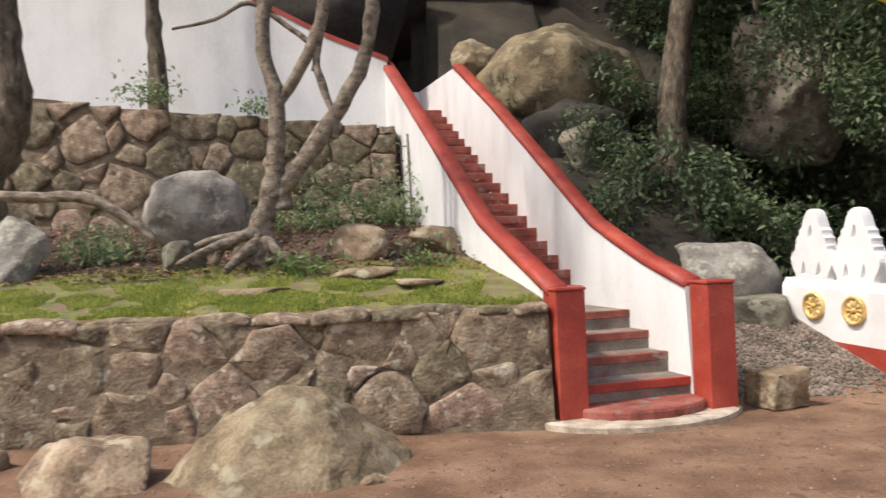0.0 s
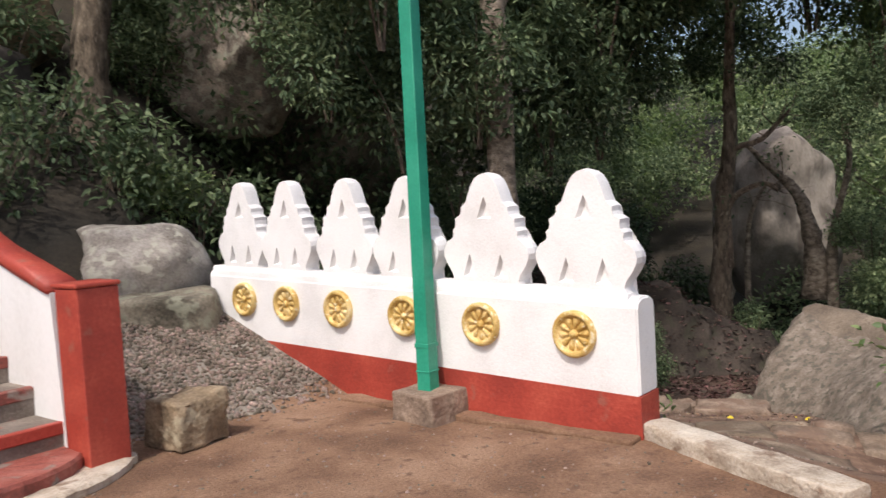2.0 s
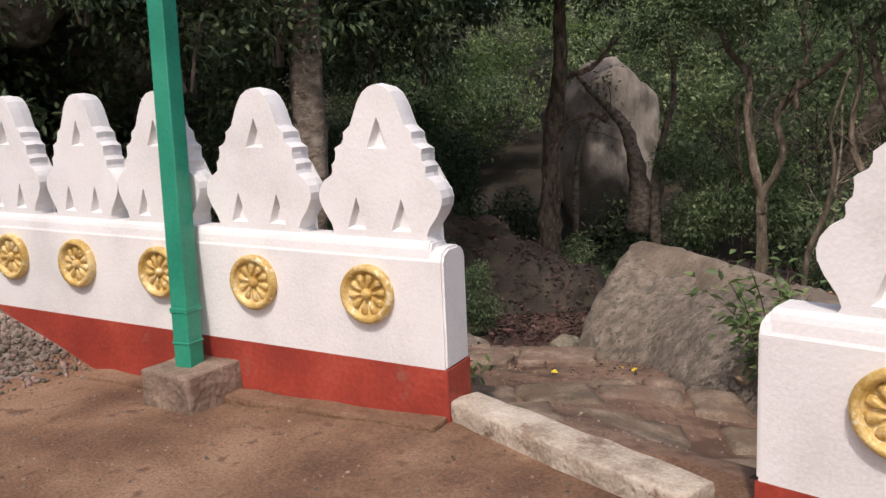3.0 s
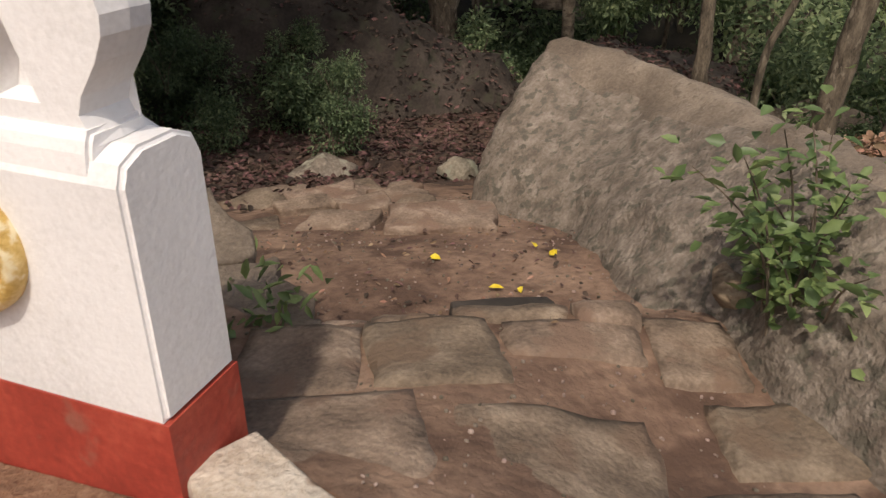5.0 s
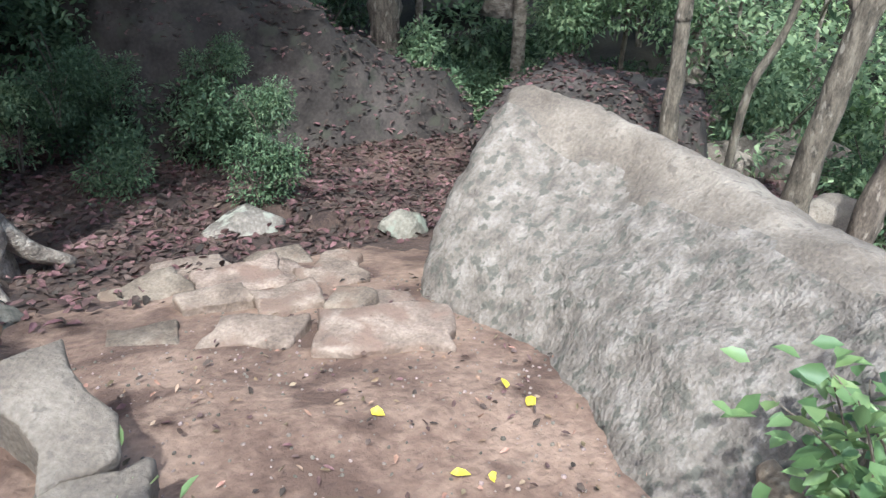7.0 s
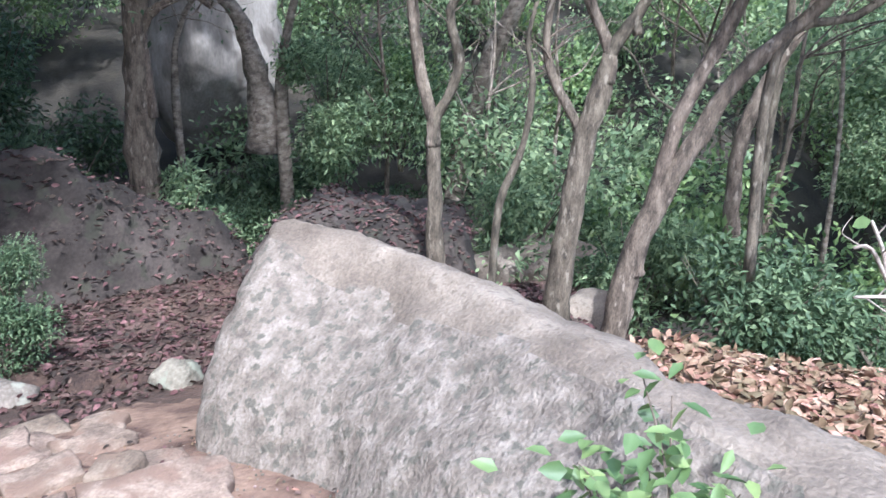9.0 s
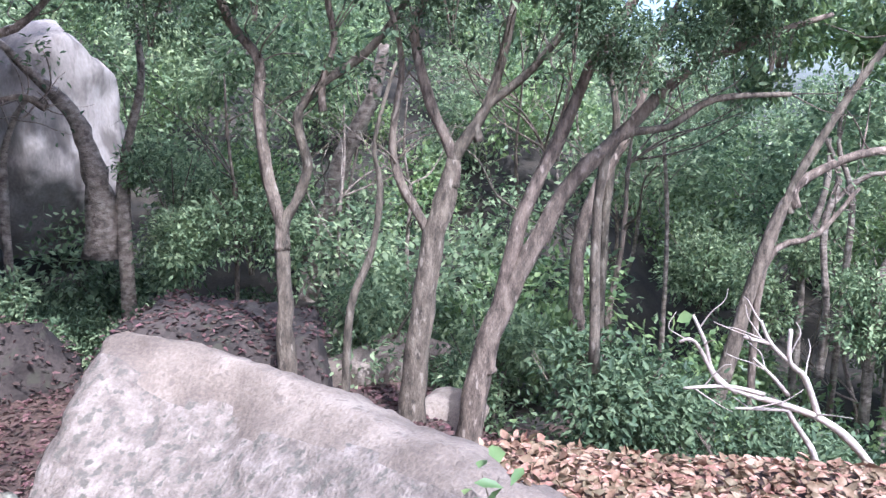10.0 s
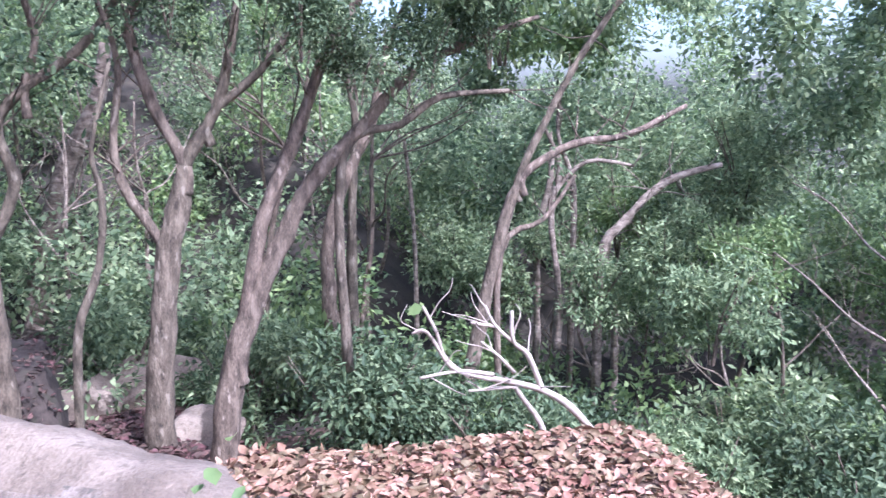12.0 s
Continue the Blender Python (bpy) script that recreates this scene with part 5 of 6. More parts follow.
TA = [
    [(-2.2, 9.5, 1.69, 0.15), (-2.13, 9.5, 2.1, 0.14), (-2.0, 9.5, 2.64, 0.15)],
    [(-2.2, 9.45, 1.95, 0.08), (-2.5, 9.3, 1.85, 0.065), (-2.85, 9.2, 1.72, 0.045), (-3.1, 9.15, 1.6, 0.03)],
    [(-2.2, 9.4, 1.8, 0.09), (-2.36, 9.2, 1.66, 0.06), (-2.5, 9.0, 1.5, 0.04)],
    [(-2.1, 9.4, 1.85, 0.07), (-1.9, 9.2, 1.68, 0.05), (-1.6, 9.1, 1.55, 0.03)],
    [(-1.99, 9.5, 2.63, 0.119), (-1.93, 9.5, 3.52, 0.106), (-2.07, 9.5, 4.14, 0.094), (-2.02, 9.5, 4.76, 0.088), (-1.91, 9.5, 5.57, 0.068), (-2.15, 9.5, 6.41, 0.047)],
    [(-1.93, 9.5, 3.45, 0.071), (-1.75, 9.5, 3.72, 0.078), (-1.51, 9.5, 4.12, 0.078), (-1.34, 9.5, 4.59, 0.065), (-1.28, 9.5, 5.27, 0.052)],
    [(-1.9, 9.5, 2.49, 0.098), (-1.76, 9.5, 2.63, 0.112), (-1.25, 9.5, 3.32, 0.098), (-0.93, 9.5, 3.82, 0.084), (-0.76, 9.5, 4.43, 0.086), (-0.67, 9.5, 5.11, 0.073), (-0.25, 9.5, 6.19, 0.053)],
    [(-1.25, 9.5, 3.32, 0.042), (-1.38, 9.5, 3.7, 0.049), (-1.42, 9.5, 4.05, 0.043), (-1.3, 9.5, 4.73, 0.043), (-1.36, 9.5, 5.69, 0.037)],
    [(-1.46, 9.5, 4.15, 0.036), (-1.82, 9.5, 4.47, 0.036), (-2.22, 9.5, 4.73, 0.029), (-2.64, 9.5, 4.54, 0.022), (-3.16, 9.5, 4.45, 0.015)],
    [(-2.28, 9.5, 1.69, 0.098), (-2.44, 9.5, 1.77, 0.07), (-2.52, 9.5, 1.53, 0.049)],
    [(-2.27, 9.5, 1.83, 0.084), (-2.61, 9.5, 1.91, 0.057), (-2.99, 9.5, 1.82, 0.029)],
    [(-2.34, 9.5, 1.76, 0.077), (-2.61, 9.5, 1.84, 0.057), (-2.76, 9.5, 1.58, 0.043)],
    [(-2.13, 9.5, 1.82, 0.07), (-1.93, 9.5, 1.77, 0.028)],
]
TB = [
    [(-4.62, 12.6, 4.14, 0.216), (-4.62, 12.6, 5.05, 0.179), (-4.65, 12.6, 5.87, 0.152), (-4.61, 12.6, 7.23, 0.136), (-4.63, 12.6, 9.05, 0.11)],
]
TC = [
    [(4.17, 14.07, 3.49, 0.265), (4.25, 14.03, 4.54, 0.239), (4.43, 13.97, 5.69, 0.233), (4.6, 13.9, 7.11, 0.21)],
]
TD = [
    [(-5.51, 9.5, 2.65, 0.237), (-5.25, 9.5, 3.18, 0.236), (-5.13, 9.5, 3.79, 0.221), (-5.24, 9.5, 4.48, 0.209), (-5.27, 9.5, 5.3, 0.206)],
]
ROOT = [
    [(-5.06, 8.6, 2.46, 0.057), (-4.44, 8.6, 2.4, 0.063), (-3.89, 8.6, 2.38, 0.061), (-3.55, 8.6, 2.21, 0.06), (-3.28, 8.6, 2.01, 0.046), (-3.13, 8.6, 1.85, 0.026)],
]
tree("slender brown tree forking above the leafy rock", T1, BARK, [(13.9, 7.3, 3.5, 1.3, 0.7), (13.9, 5.6, 3.5, 1.2, 0.7)], LEAF, 1)
tree("stout brown tree with several stems", T2, BARK, [(13.7, 5.2, 3.9, 1.4, 0.9), (13.8, 3.9, 3.3, 1.2, 0.7)], LEAF, 2)
tree("leaning tree with two long stems", T3, BARK, [(13.7, 3.2, 3.3, 1.3, 0.8), (13.8, 2.2, 2.9, 1.2, 0.6)], LEAF_MID, 3)
tree("leaning tree with forked limbs", [[(*p[:3], p[3] * 0.75) for p in b] for b in T5], BARK, [(15.5, -0.5, 3.6, 1.6, 1.0)], LEAF_MID, 4)
tree("slim tree among the bushes", T6, BARK, [(16.9, 2.6, 3.8, 1.6, 1.0)], LEAF_MID, 5)
tree("thin crooked sapling trunk", THIN, BARK)
tree("pale thick tree trunk far in the woods", PALE, BARK_PALE, [(21.7, 7.0, 4.0, 2.2, 1.3)], LEAF_MID, 6)
tree("dark tree trunk with dead side twigs", T0 + [[(15.84, 11.51, 3.5, 0.125), (15.8, 11.4, 5.0, 0.1), (15.7, 11.3, 7.0, 0.06)]], BARK, [(15.8, 11.5, 4.3, 1.8, 1.2)], LEAF, 7)
tree("tangled bare tree before the pale rock", T0b, BARK_PALE)
tree("pale crooked tree among the bushes", [[(*p[:3], p[3] * 0.55) for p in b] for b in T7], BARK_PALE)
tree("pale forked tree in the thicket", [[(*p[:3], p[3] * 0.6) for p in b] for b in T8], BARK_PALE)
tree("grey-barked tree with bare curving limbs on the terrace", TA, BARK_PALE, [(-2.6, 8.8, 7.6, 2.2, 0.9), (-0.6, 9.3, 7.2, 1.8, 0.9)], LEAF, 8, 1500, twig_n=0)
tree("brown tree trunk before the white wall", [[(x, 13.05, z, r * 0.8) for x, y, z, r in TB[0]]], BARK, [(-4.6, 12.0, 9.4, 2.6, 1.4)], LEAF, 9)
tree("straight brown tree trunk on the wooded hill", TC, BARK, [(4.8, 13.6, 8.0, 2.6, 1.4)], LEAF, 10)
tree("thick dark tree trunk at the terrace edge", TD, BARK, [(-5.3, 9.0, 7.6, 2.4, 1.2)], LEAF, 11)
TE = [[(8.0, 9.8, -0.9, 0.3), (8.05, 9.8, -0.35, 0.225), (8.1, 9.8, 0.5, 0.205), (8.16, 9.8, 1.6, 0.195), (8.2, 9.85, 4.0, 0.16), (8.1, 9.9, 6.5, 0.12)],
      [(8.12, 9.76, -0.5, 0.1), (8.33, 9.62, -0.86, 0.075), (8.6, 9.5, -1.06, 0.04)], [(7.95, 9.7, -0.55, 0.1), (7.88, 9.4, -0.8, 0.07), (7.9, 9.1, -1.0, 0.04)],
      [(8.2, 9.85, 3.9, 0.09), (8.7, 10.1, 4.6, 0.07), (9.2, 10.3, 5.6, 0.04)]]
tree("thick grey-brown tree trunk with spreading roots in the leaf litter", TE, BARK_PALE, [(8.6, 10.2, 5.4, 2.2, 1.4)], LEAF, 12)
bm = bmesh.new()
tube(bm, ROOT[0], 8, 0.3)
tagged(link("root", bm, BARK_PALE, smooth=True), "long pale exposed tree root across the terrace", "root")
branch = thing("dead_branch", "bleached forked dead branch lying on dry leaves", "branch")
rw = random.Random(2)
for b in TW:
    bm = bmesh.new()
    tube(bm, [(x, y, z - 0.05, r * 0.65) for x, y, z, r in b], 7, 0.25)
    limb = part("limb", bm, DEADWOOD, branch, smooth=True)
    for k in range(2):
        bm = bmesh.new()
        twigs(bm, [(x, y, z - 0.05, r * 0.6) for x, y, z, r in b], rw, 1, 0.24, [])
        part("twig", bm, DEADWOOD, limb, smooth=True)


# ---- shrubs and thicket ----
def bush_kind(label, seed, n, r, h, size, mat, plain=False, group="shrubs of the thicket", name="shrub", lobes=9):
    b = thing(name, label, "shrub", group)
    rng = np.random.RandomState(seed)
    p, d = clump_points(rng, n, r, r, h, lobes, 0.4)
    p[:, 2] += h * 0.75
    leaves("foliage", p, d, size, size * (0.5 if plain else 0.42), mat, seed, b, 0.25, 0.8, plain)
    rng = random.Random(seed)
    for k in range(4):
        a = rng.uniform(0, 6.28)
        bm = bmesh.new()
        ex, ey = r * 0.6 * math.cos(a), r * 0.6 * math.sin(a)
        tube(bm, [(0.05 * ex, 0.05 * ey, -0.3, 0.022), (0.3 * ex, 0.3 * ey, h * 0.5, 0.016), (ex, ey, h * 1.3, 0.006)], 4)
        part("stem", bm, BARK, b)
    return b


KINDS = [bush_kind("dense dark green shrub in the thicket", 101, 3000, 1.15, 0.95, 0.115, LEAF),
         bush_kind("dense dark green shrub in the thicket", 102, 3200, 1.3, 1.1, 0.12, LEAF),
         bush_kind("mid-green leafy shrub in the thicket", 103, 3000, 1.25, 1.0, 0.12, LEAF_MID),
         bush_kind("mid-green leafy shrub in the thicket", 104, 3000, 1.1, 1.2, 0.115, LEAF_MID),
         bush_kind("bright green leafy shrub in the thicket", 105, 2200, 1.1, 0.9, 0.14, LEAF_LIGHT),
         bush_kind("sparse broad-leaved shrub on the wooded hill", 106, 620, 1.0, 0.9, 0.16, LEAF, lobes=18)]
used = set()


def plant(k, x, y, z=None, s=1.0, turn=None, zs=1.0):
    rng = random.Random(int(x * 131 + y * 977) & 0xffff)
    turn = rng.uniform(0, 360) if turn is None else turn
    m = pose(x, y, land(x, y) - 0.1 if z is None else z, 0, 0, turn)
    if k not in used:
        used.add(k)
        ob = KINDS[k]
        ob.matrix_basis = m
    else:
        ob = copy_thing(KINDS[k], m)
    ob.scale = (s, s, s * zs)
    return ob


rb = random.Random(17)
# wooded hill behind the crested parapet
for k, x, y, s in ((5, 3.1, 12.2, 0.8), (5, 2.5, 11.6, 0.7), (5, 4.2, 12.9, 0.8), (5, 4.9, 12.2, 0.9), (4, 4.75, 12.7, 0.6), (5, 3.9, 11.9, 0.8), (5, 5.5, 12.6, 0.9), (5, 5.9, 12.2, 0.8), (1, 7.0, 12.9, 0.9), (5, 1.5, 14.6, 0.5),
                   (5, 3.2, 14.2, 0.9), (1, 5.2, 15.2, 0.8), (0, 8.2, 13.4, 1.0), (0, 6.6, 11.4, 0.5), (1, 7.6, 11.2, 0.6), (5, 2.6, 13.0, 0.7)):
    plant(k, x, y, None, s)
far_leaves = {}
CLUMPS = [clump_points(np.random.RandomState(200 + k), 1500, 1.3, 1.3, 1.2, 8, 0.4) for k in range(5)]


def far_crown(mat, x, y, z, s):
    rng = random.Random(int(x * 331 + y * 577) & 0xffff)
    p, d = rng.choice(CLUMPS)
    a = rng.uniform(0, 6.28)
    rot = np.array(((math.cos(a), -math.sin(a), 0), (math.sin(a), math.cos(a), 0), (0, 0, 1)))
    far_leaves.setdefault(mat.name, (mat, [], []))
    far_leaves[mat.name][1].append((p @ rot.T) * s + np.array((x, y, z + 0.9 * s)))
    far_leaves[mat.name][2].append(d @ rot.T)


for i in range(80):
    x = rb.uniform(2.5, 17.0)
    y = 15.2 + rb.uniform(0, 9) + max(0, x - 8) * 0.5
    if x < 4.8 and y < 19:
        continue
    far_crown(LEAF, x, y, land(x, y) + rb.choice((-0.2, 0.6, 1.8)), rb.uniform(1.0, 1.7))
# leaves hanging low from the trees behind the parapet
for x, y, z, s in ((5.9, 10.2, 3.7, 0.8), (6.8, 10.0, 3.2, 0.9), (7.8, 9.8, 3.6, 1.0), (6.3, 9.6, 4.7, 1.0), (7.6, 10.6, 4.8, 1.1), (9.0, 10.8, 4.2, 1.1), (8.6, 11.4, 2.6, 0.9), (5.4, 10.9, 4.9, 0.9), (10.4, 11.2, 3.4, 1.1), (11.8, 11.4, 3.8, 1.2), (7.0, 12.4, 5.8, 1.2), (5.0, 12.2, 6.6, 1.1), (9.8, 12.6, 5.6, 1.3), (11.2, 10.6, 5.2, 1.2), (13.0, 11.6, 5.4, 1.3)):
    plant(rb.choice((0, 1)), x, y, z - s, s)
# thicket close to the leafy rock
for k, x, y, s in ((1, 14.2, 3.4, 0.95), (0, 15.0, 2.8, 1.0), (1, 13.4, 1.9, 0.8), (3, 12.4, 0.2, 0.9), (0, 12.8, 1.2, 0.7), (2, 11.6, -0.8, 0.9), (3, 10.6, -1.3, 0.9), (1, 12.2, -1.8, 1.1), (4, 10.0, -0.9, 0.6), (5, 10.5, 0.2, 0.7), (3, 15.8, 4.6, 0.9), (2, 16.4, 6.2, 1.0), (4, 17.2, 8.2, 0.9),
                   (2, 16.6, 9.6, 0.9), (3, 15.6, 11.2, 0.9), (0, 12.5, 12.4, 0.8), (1, 11.6, 11.4, 0.6), (2, 17.2, 4.4, 1.0), (3, 17.8, 6.6, 1.0), (0, 14.6, 1.0, 0.9), (1, 15.6, 0.2, 1.0), (3, 14.2, -1.0, 1.0), (2, 15.6, -2.4, 1.1), (1, 13.8, -3.2, 1.1), (0, 11.0, 12.4, 0.7), (0, 10.2, 10.9, 0.45), (1, 13.6, 12.6, 0.8)):
    plant(k, x, y, None, s)
for k, x, y, z, s in ((2, 18.0, 8.5, -0.83, 0.9), (3, 18.1, 9.8, -0.6, 0.9), (4, 19.1, 8.6, -0.13, 0.8), (2, 17.6, 9.4, -1.08, 0.9), (2, 14.7, -1.4, -1.5, 0.8), (3, 16.9, -1.9, -1.49, 0.9), (4, 15.9, -2.5, -1.05, 0.8), (2, 17.3, -0.9, -1.83, 0.8), (3, 18.7, -0.0, -1.84, 0.9), (2, 20.1, 0.8, -1.69, 0.9), (2, 18.5, -3.4, -0.65, 1.0), (3, 18.1, -4.0, -0.14, 1.0), (4, 20.0, -2.6, -1.08, 0.9)):
    plant(k, x, y, z, s)
# far slope, one crown in each cell of a loose grid
for r in range(13, 37, 2):
    step = 2.1 / r
    a = -1.2
    while a < 0.95:
        rr, aa = r + rb.uniform(-0.9, 0.9), a + rb.uniform(-0.5, 0.5) * step
        x, y = 5.7 + rr * math.cos(aa), 4.5 + rr * math.sin(aa)
        a += step
        near_trees = y > 4 and rr < 12.5 or (y > 8.5 and rr < 15)
        if near_trees or (17.5 < x < 24.5 and 12 < y < 18):
            continue
        k = rb.choice((LEAF_MID, LEAF_MID, LEAF_LIGHT)) if y > 2 else rb.choice((LEAF_MID, LEAF_MID, LEAF_LIGHT))
        far_crown(k, x, y, land(x, y) + rb.choice((0.0, 0.3, 1.6, 3.0) if y > 2 else (0.0, 0.4, 1.6, 2.6)) * (r > 15), rb.uniform(0.85, 1.35) * (1 + 0.012 * (r - 13)))
# hanging crowns over the lower slope
for i in range(16):
    r, a = rb.uniform(13.0, 20.0), rb.uniform(-1.15, -0.1)
    far_crown(rb.choice((LEAF_MID, LEAF_LIGHT, LEAF_MID)), 5.7 + r * math.cos(a), 4.5 + r * math.sin(a), 1.2 + r * rb.uniform(0.03, 0.17), rb.uniform(0.7, 1.2))
# unseen high canopy, added to shade the hill and the ground behind the parapet
for i in range(34):
    x, y = rb.uniform(2.0, 10.0), rb.uniform(13.0, 19.0)
    far_crown(LEAF, x, y, land(x, y) + rb.uniform(4.5, 6.5), rb.uniform(1.1, 1.6))
for i in range(34):
    x, y = rb.uniform(5.5, 14.0), rb.uniform(9.5, 15.5)
    if x < 8 and y < 10.5:
        continue
    far_crown(LEAF, x, y, rb.uniform(6.6, 8.6), rb.uniform(1.0, 1.5))
for r in (16, 20, 25, 31):
    for k in range(8):
        a = -0.36 - 0.11 * k + rb.uniform(-0.04, 0.04)
        if r > 22:
            far_crown(LEAF_LIGHT, 5.7 + r * math.cos(a), 4.5 + r * math.sin(a), 1.7 + r * rb.uniform(0.0, 0.13), 1.4)
        far_crown(LEAF_MID, 5.7 + r * math.cos(a), 4.5 + r * math.sin(a), 1.2 - r * rb.uniform(0.02, 0.2), 1.3)
for r in (20, 25, 30):
    for k in range(7):
        a = 0.72 + 0.07 * k + rb.uniform(-0.03, 0.03)
        far_crown(LEAF, r * math.cos(a) + 1, r * math.sin(a) + 1.4, r * 0.13 + rb.uniform(0.0, 2.6), 1.6)
        far_crown(LEAF, r * math.cos(a) + 1, r * math.sin(a) + 1.4, r * 0.22 + rb.uniform(0.5, 2.6), 1.6)
# lower crowns, added to keep light off the bank and litter below
for i in range(30):
    far_crown(LEAF, rb.uniform(9.3, 14.5), rb.uniform(11.0, 14.5), rb.uniform(3.4, 5.4), rb.uniform(0.9, 1.3))
# leaves before the head of the pale rock
for x, y, z, sc in ((17.0, 12.2, 3.9, 0.9), (18.0, 12.6, 4.5, 1.0), (17.4, 13.0, 5.3, 1.1), (16.4, 12.8, 5.0, 1.0)):
    far_crown(LEAF, x, y, z, sc)
# the dark-leaf mesh also holds the crowns added for shade
for mat, ps, ds in far_leaves.values():
    tagged(leaves("woods", np.concatenate(ps), np.concatenate(ds), 0.17, 0.085, mat, 77, None, 0.25, 0.8, True), "dense green woods covering the far slope", "woods", kind="stuff")
# dark growth on the north bank and the canopy above the path
for x, y, dz, sc in ((11.4, 13.4, 0.0, 1.0), (12.6, 13.6, 0.6, 1.1), (13.8, 13.8, 0.2, 1.0), (15.0, 13.4, 0.5, 1.0), (16.2, 12.6, 0.0, 0.9), (12.0, 14.6, 1.6, 1.2), (13.6, 14.8, 1.8, 1.2), (15.2, 14.6, 1.6, 1.2), (16.8, 14.0, 1.2, 1.1),
                     (10.6, 14.2, 1.2, 1.1), (17.4, 10.8, 0.0, 0.7), (18.6, 10.2, 0.0, 0.8), (16.6, 11.4, 0.0, 0.7), (19.4, 11.4, 0.0, 0.9), (9.4, 14.6, 0.8, 1.0), (17.8, 16.2, 2.5, 1.4), (15.6, 16.4, 3.0, 1.4), (18.4, 9.0, 0.0, 0.8), (19.0, 12.6, 0.0, 0.8), (18.6, 13.4, 0.0, 0.8), (19.4, 11.8, 0.3, 0.7), (17.1, 10.3, 0.0, 0.8), (17.4, 9.6, 0.0, 0.8), (18.7, 9.3, 0.0, 0.8), (17.7, 11.4, 0.0, 0.8), (17.4, 12.1, 0.0, 0.8), (19.8, 9.0, 0.0, 0.8)):
    plant(rb.choice((0, 1)), x, y, land(x, y) + dz, sc)
for x, y, z, sc in ((10.1, 11.7, -0.4, 0.36), (11.5, 10.4, -0.7, 0.36), (10.6, 9.6, -1.0, 0.36), (11.9, 11.5, -0.5, 0.36), (10.8, 11.8, -0.4, 0.36), (13.0, 8.6, 6.0, 1.2), (14.6, 8.2, 6.2, 1.3), (15.6, 9.6, 6.2, 1.4), (14.0, 10.2, 6.4, 1.4), (16.6, 8.0, 6.6, 1.4), (12.4, 10.0, 6.4, 1.3), (11.0, 9.6, 6.2, 1.2), (15.4, 6.6, 6.0, 1.3), (17.6, 6.4, 6.4, 1.4)):
    plant(rb.choice((0, 1)), x, y, z - sc, sc)


for k, x, y, sc in ((3, 9.1, 11.7, 0.5), (2, 8.3, 11.6, 0.55), (3, 9.9, 12.2, 0.5), (2, 8.8, 12.6, 0.6)):
    plant(k, x, y, land(x, y) + 0.2, sc)


# dark leaf sprays hanging from the crowns of the near trees
for k, x, y, z, sc in ((1, 13.0, 3.4, 2.1, 0.4), (0, 13.2, 2.7, 2.25, 0.4), (1, 13.0, 3.9, 2.5, 0.42), (0, 13.3, 7.9, 2.7, 0.5), (1, 13.4, 6.9, 2.9, 0.45), (0, 13.2, 5.0, 2.7, 0.42), (1, 13.6, 2.0, 2.5, 0.45)):
    plant(k, x, y, z - sc * 0.75, sc)


# slim trunks among the bushes
def slim_kind(label, seed, bark):
    rng = random.Random(seed)
    pts = [(0, 0, -0.4, 0.075)]
    dx, dy = rng.uniform(-0.15, 0.15), rng.uniform(-0.15, 0.15)
    for k in range(1, 7):
        pts.append((pts[-1][0] + dx + rng.gauss(0, 0.07), pts[-1][1] + dy + rng.gauss(0, 0.07), pts[-1][2] + 0.85, 0.075 - 0.009 * k))
    limbs = []
    for k in range(6):
        b = pts[rng.randint(2, 5)]
        a = rng.uniform(0, 6.28)
        l = [(b[0], b[1], b[2] + 0.2, b[3] * 0.65)]
        for j in range(3):
            a += rng.uniform(-0.5, 0.5)
            l.append((l[-1][0] + 0.42 * math.cos(a), l[-1][1] + 0.42 * math.sin(a), l[-1][2] + rng.uniform(0.15, 0.5), l[-1][3] * 0.72))
        limbs.append(l)
    t = tree(label, [[(*p[:3], p[3] * 0.7) for p in pts]] + [[(*p[:3], p[3] * 0.7) for p in l] for l in limbs], bark, twig_n=5)
    return tagged(t, group="slim trees of the thicket")


SLIM = [slim_kind("slim bare grey tree in the thicket", 401, BARK_PALE), slim_kind("slim bare brown tree in the thicket", 402, BARK), slim_kind("crooked slim grey tree in the thicket", 403, BARK_PALE), slim_kind("crooked slim brown tree in the thicket", 404, BARK)]
placed = 0
while placed < 30:
    r, a = rb.uniform(11.0, 19.0), rb.uniform(-1.05, 0.5)
    x, y = 5.7 + r * math.cos(a), 4.5 + r * math.sin(a)
    sc = rb.uniform(0.7, 1.2)
    m = pose(x, y, land(x, y), rb.uniform(-9, 9), rb.uniform(-9, 9), rb.uniform(0, 360))
    if y > 3.4 and r < 12:
        continue
    ob = SLIM[placed] if placed < 4 else copy_thing(SLIM[placed % 4], m)
    ob.matrix_basis = m
    ob.scale = (sc, sc, sc)
    placed += 1
# crowns spreading over the slope
for i in range(24):
    r, a = rb.uniform(11.0, 20.0), rb.uniform(-1.1, 0.75)
    x, y = 5.7 + r * math.cos(a), 4.5 + r * math.sin(a)
    if 17 < x < 24 and y > 11:
        continue
    plant(rb.choice((2, 3, 2, 4)), x, y, 1.65 + r * rb.uniform(0.06, 0.3), rb.uniform(0.7, 1.2))


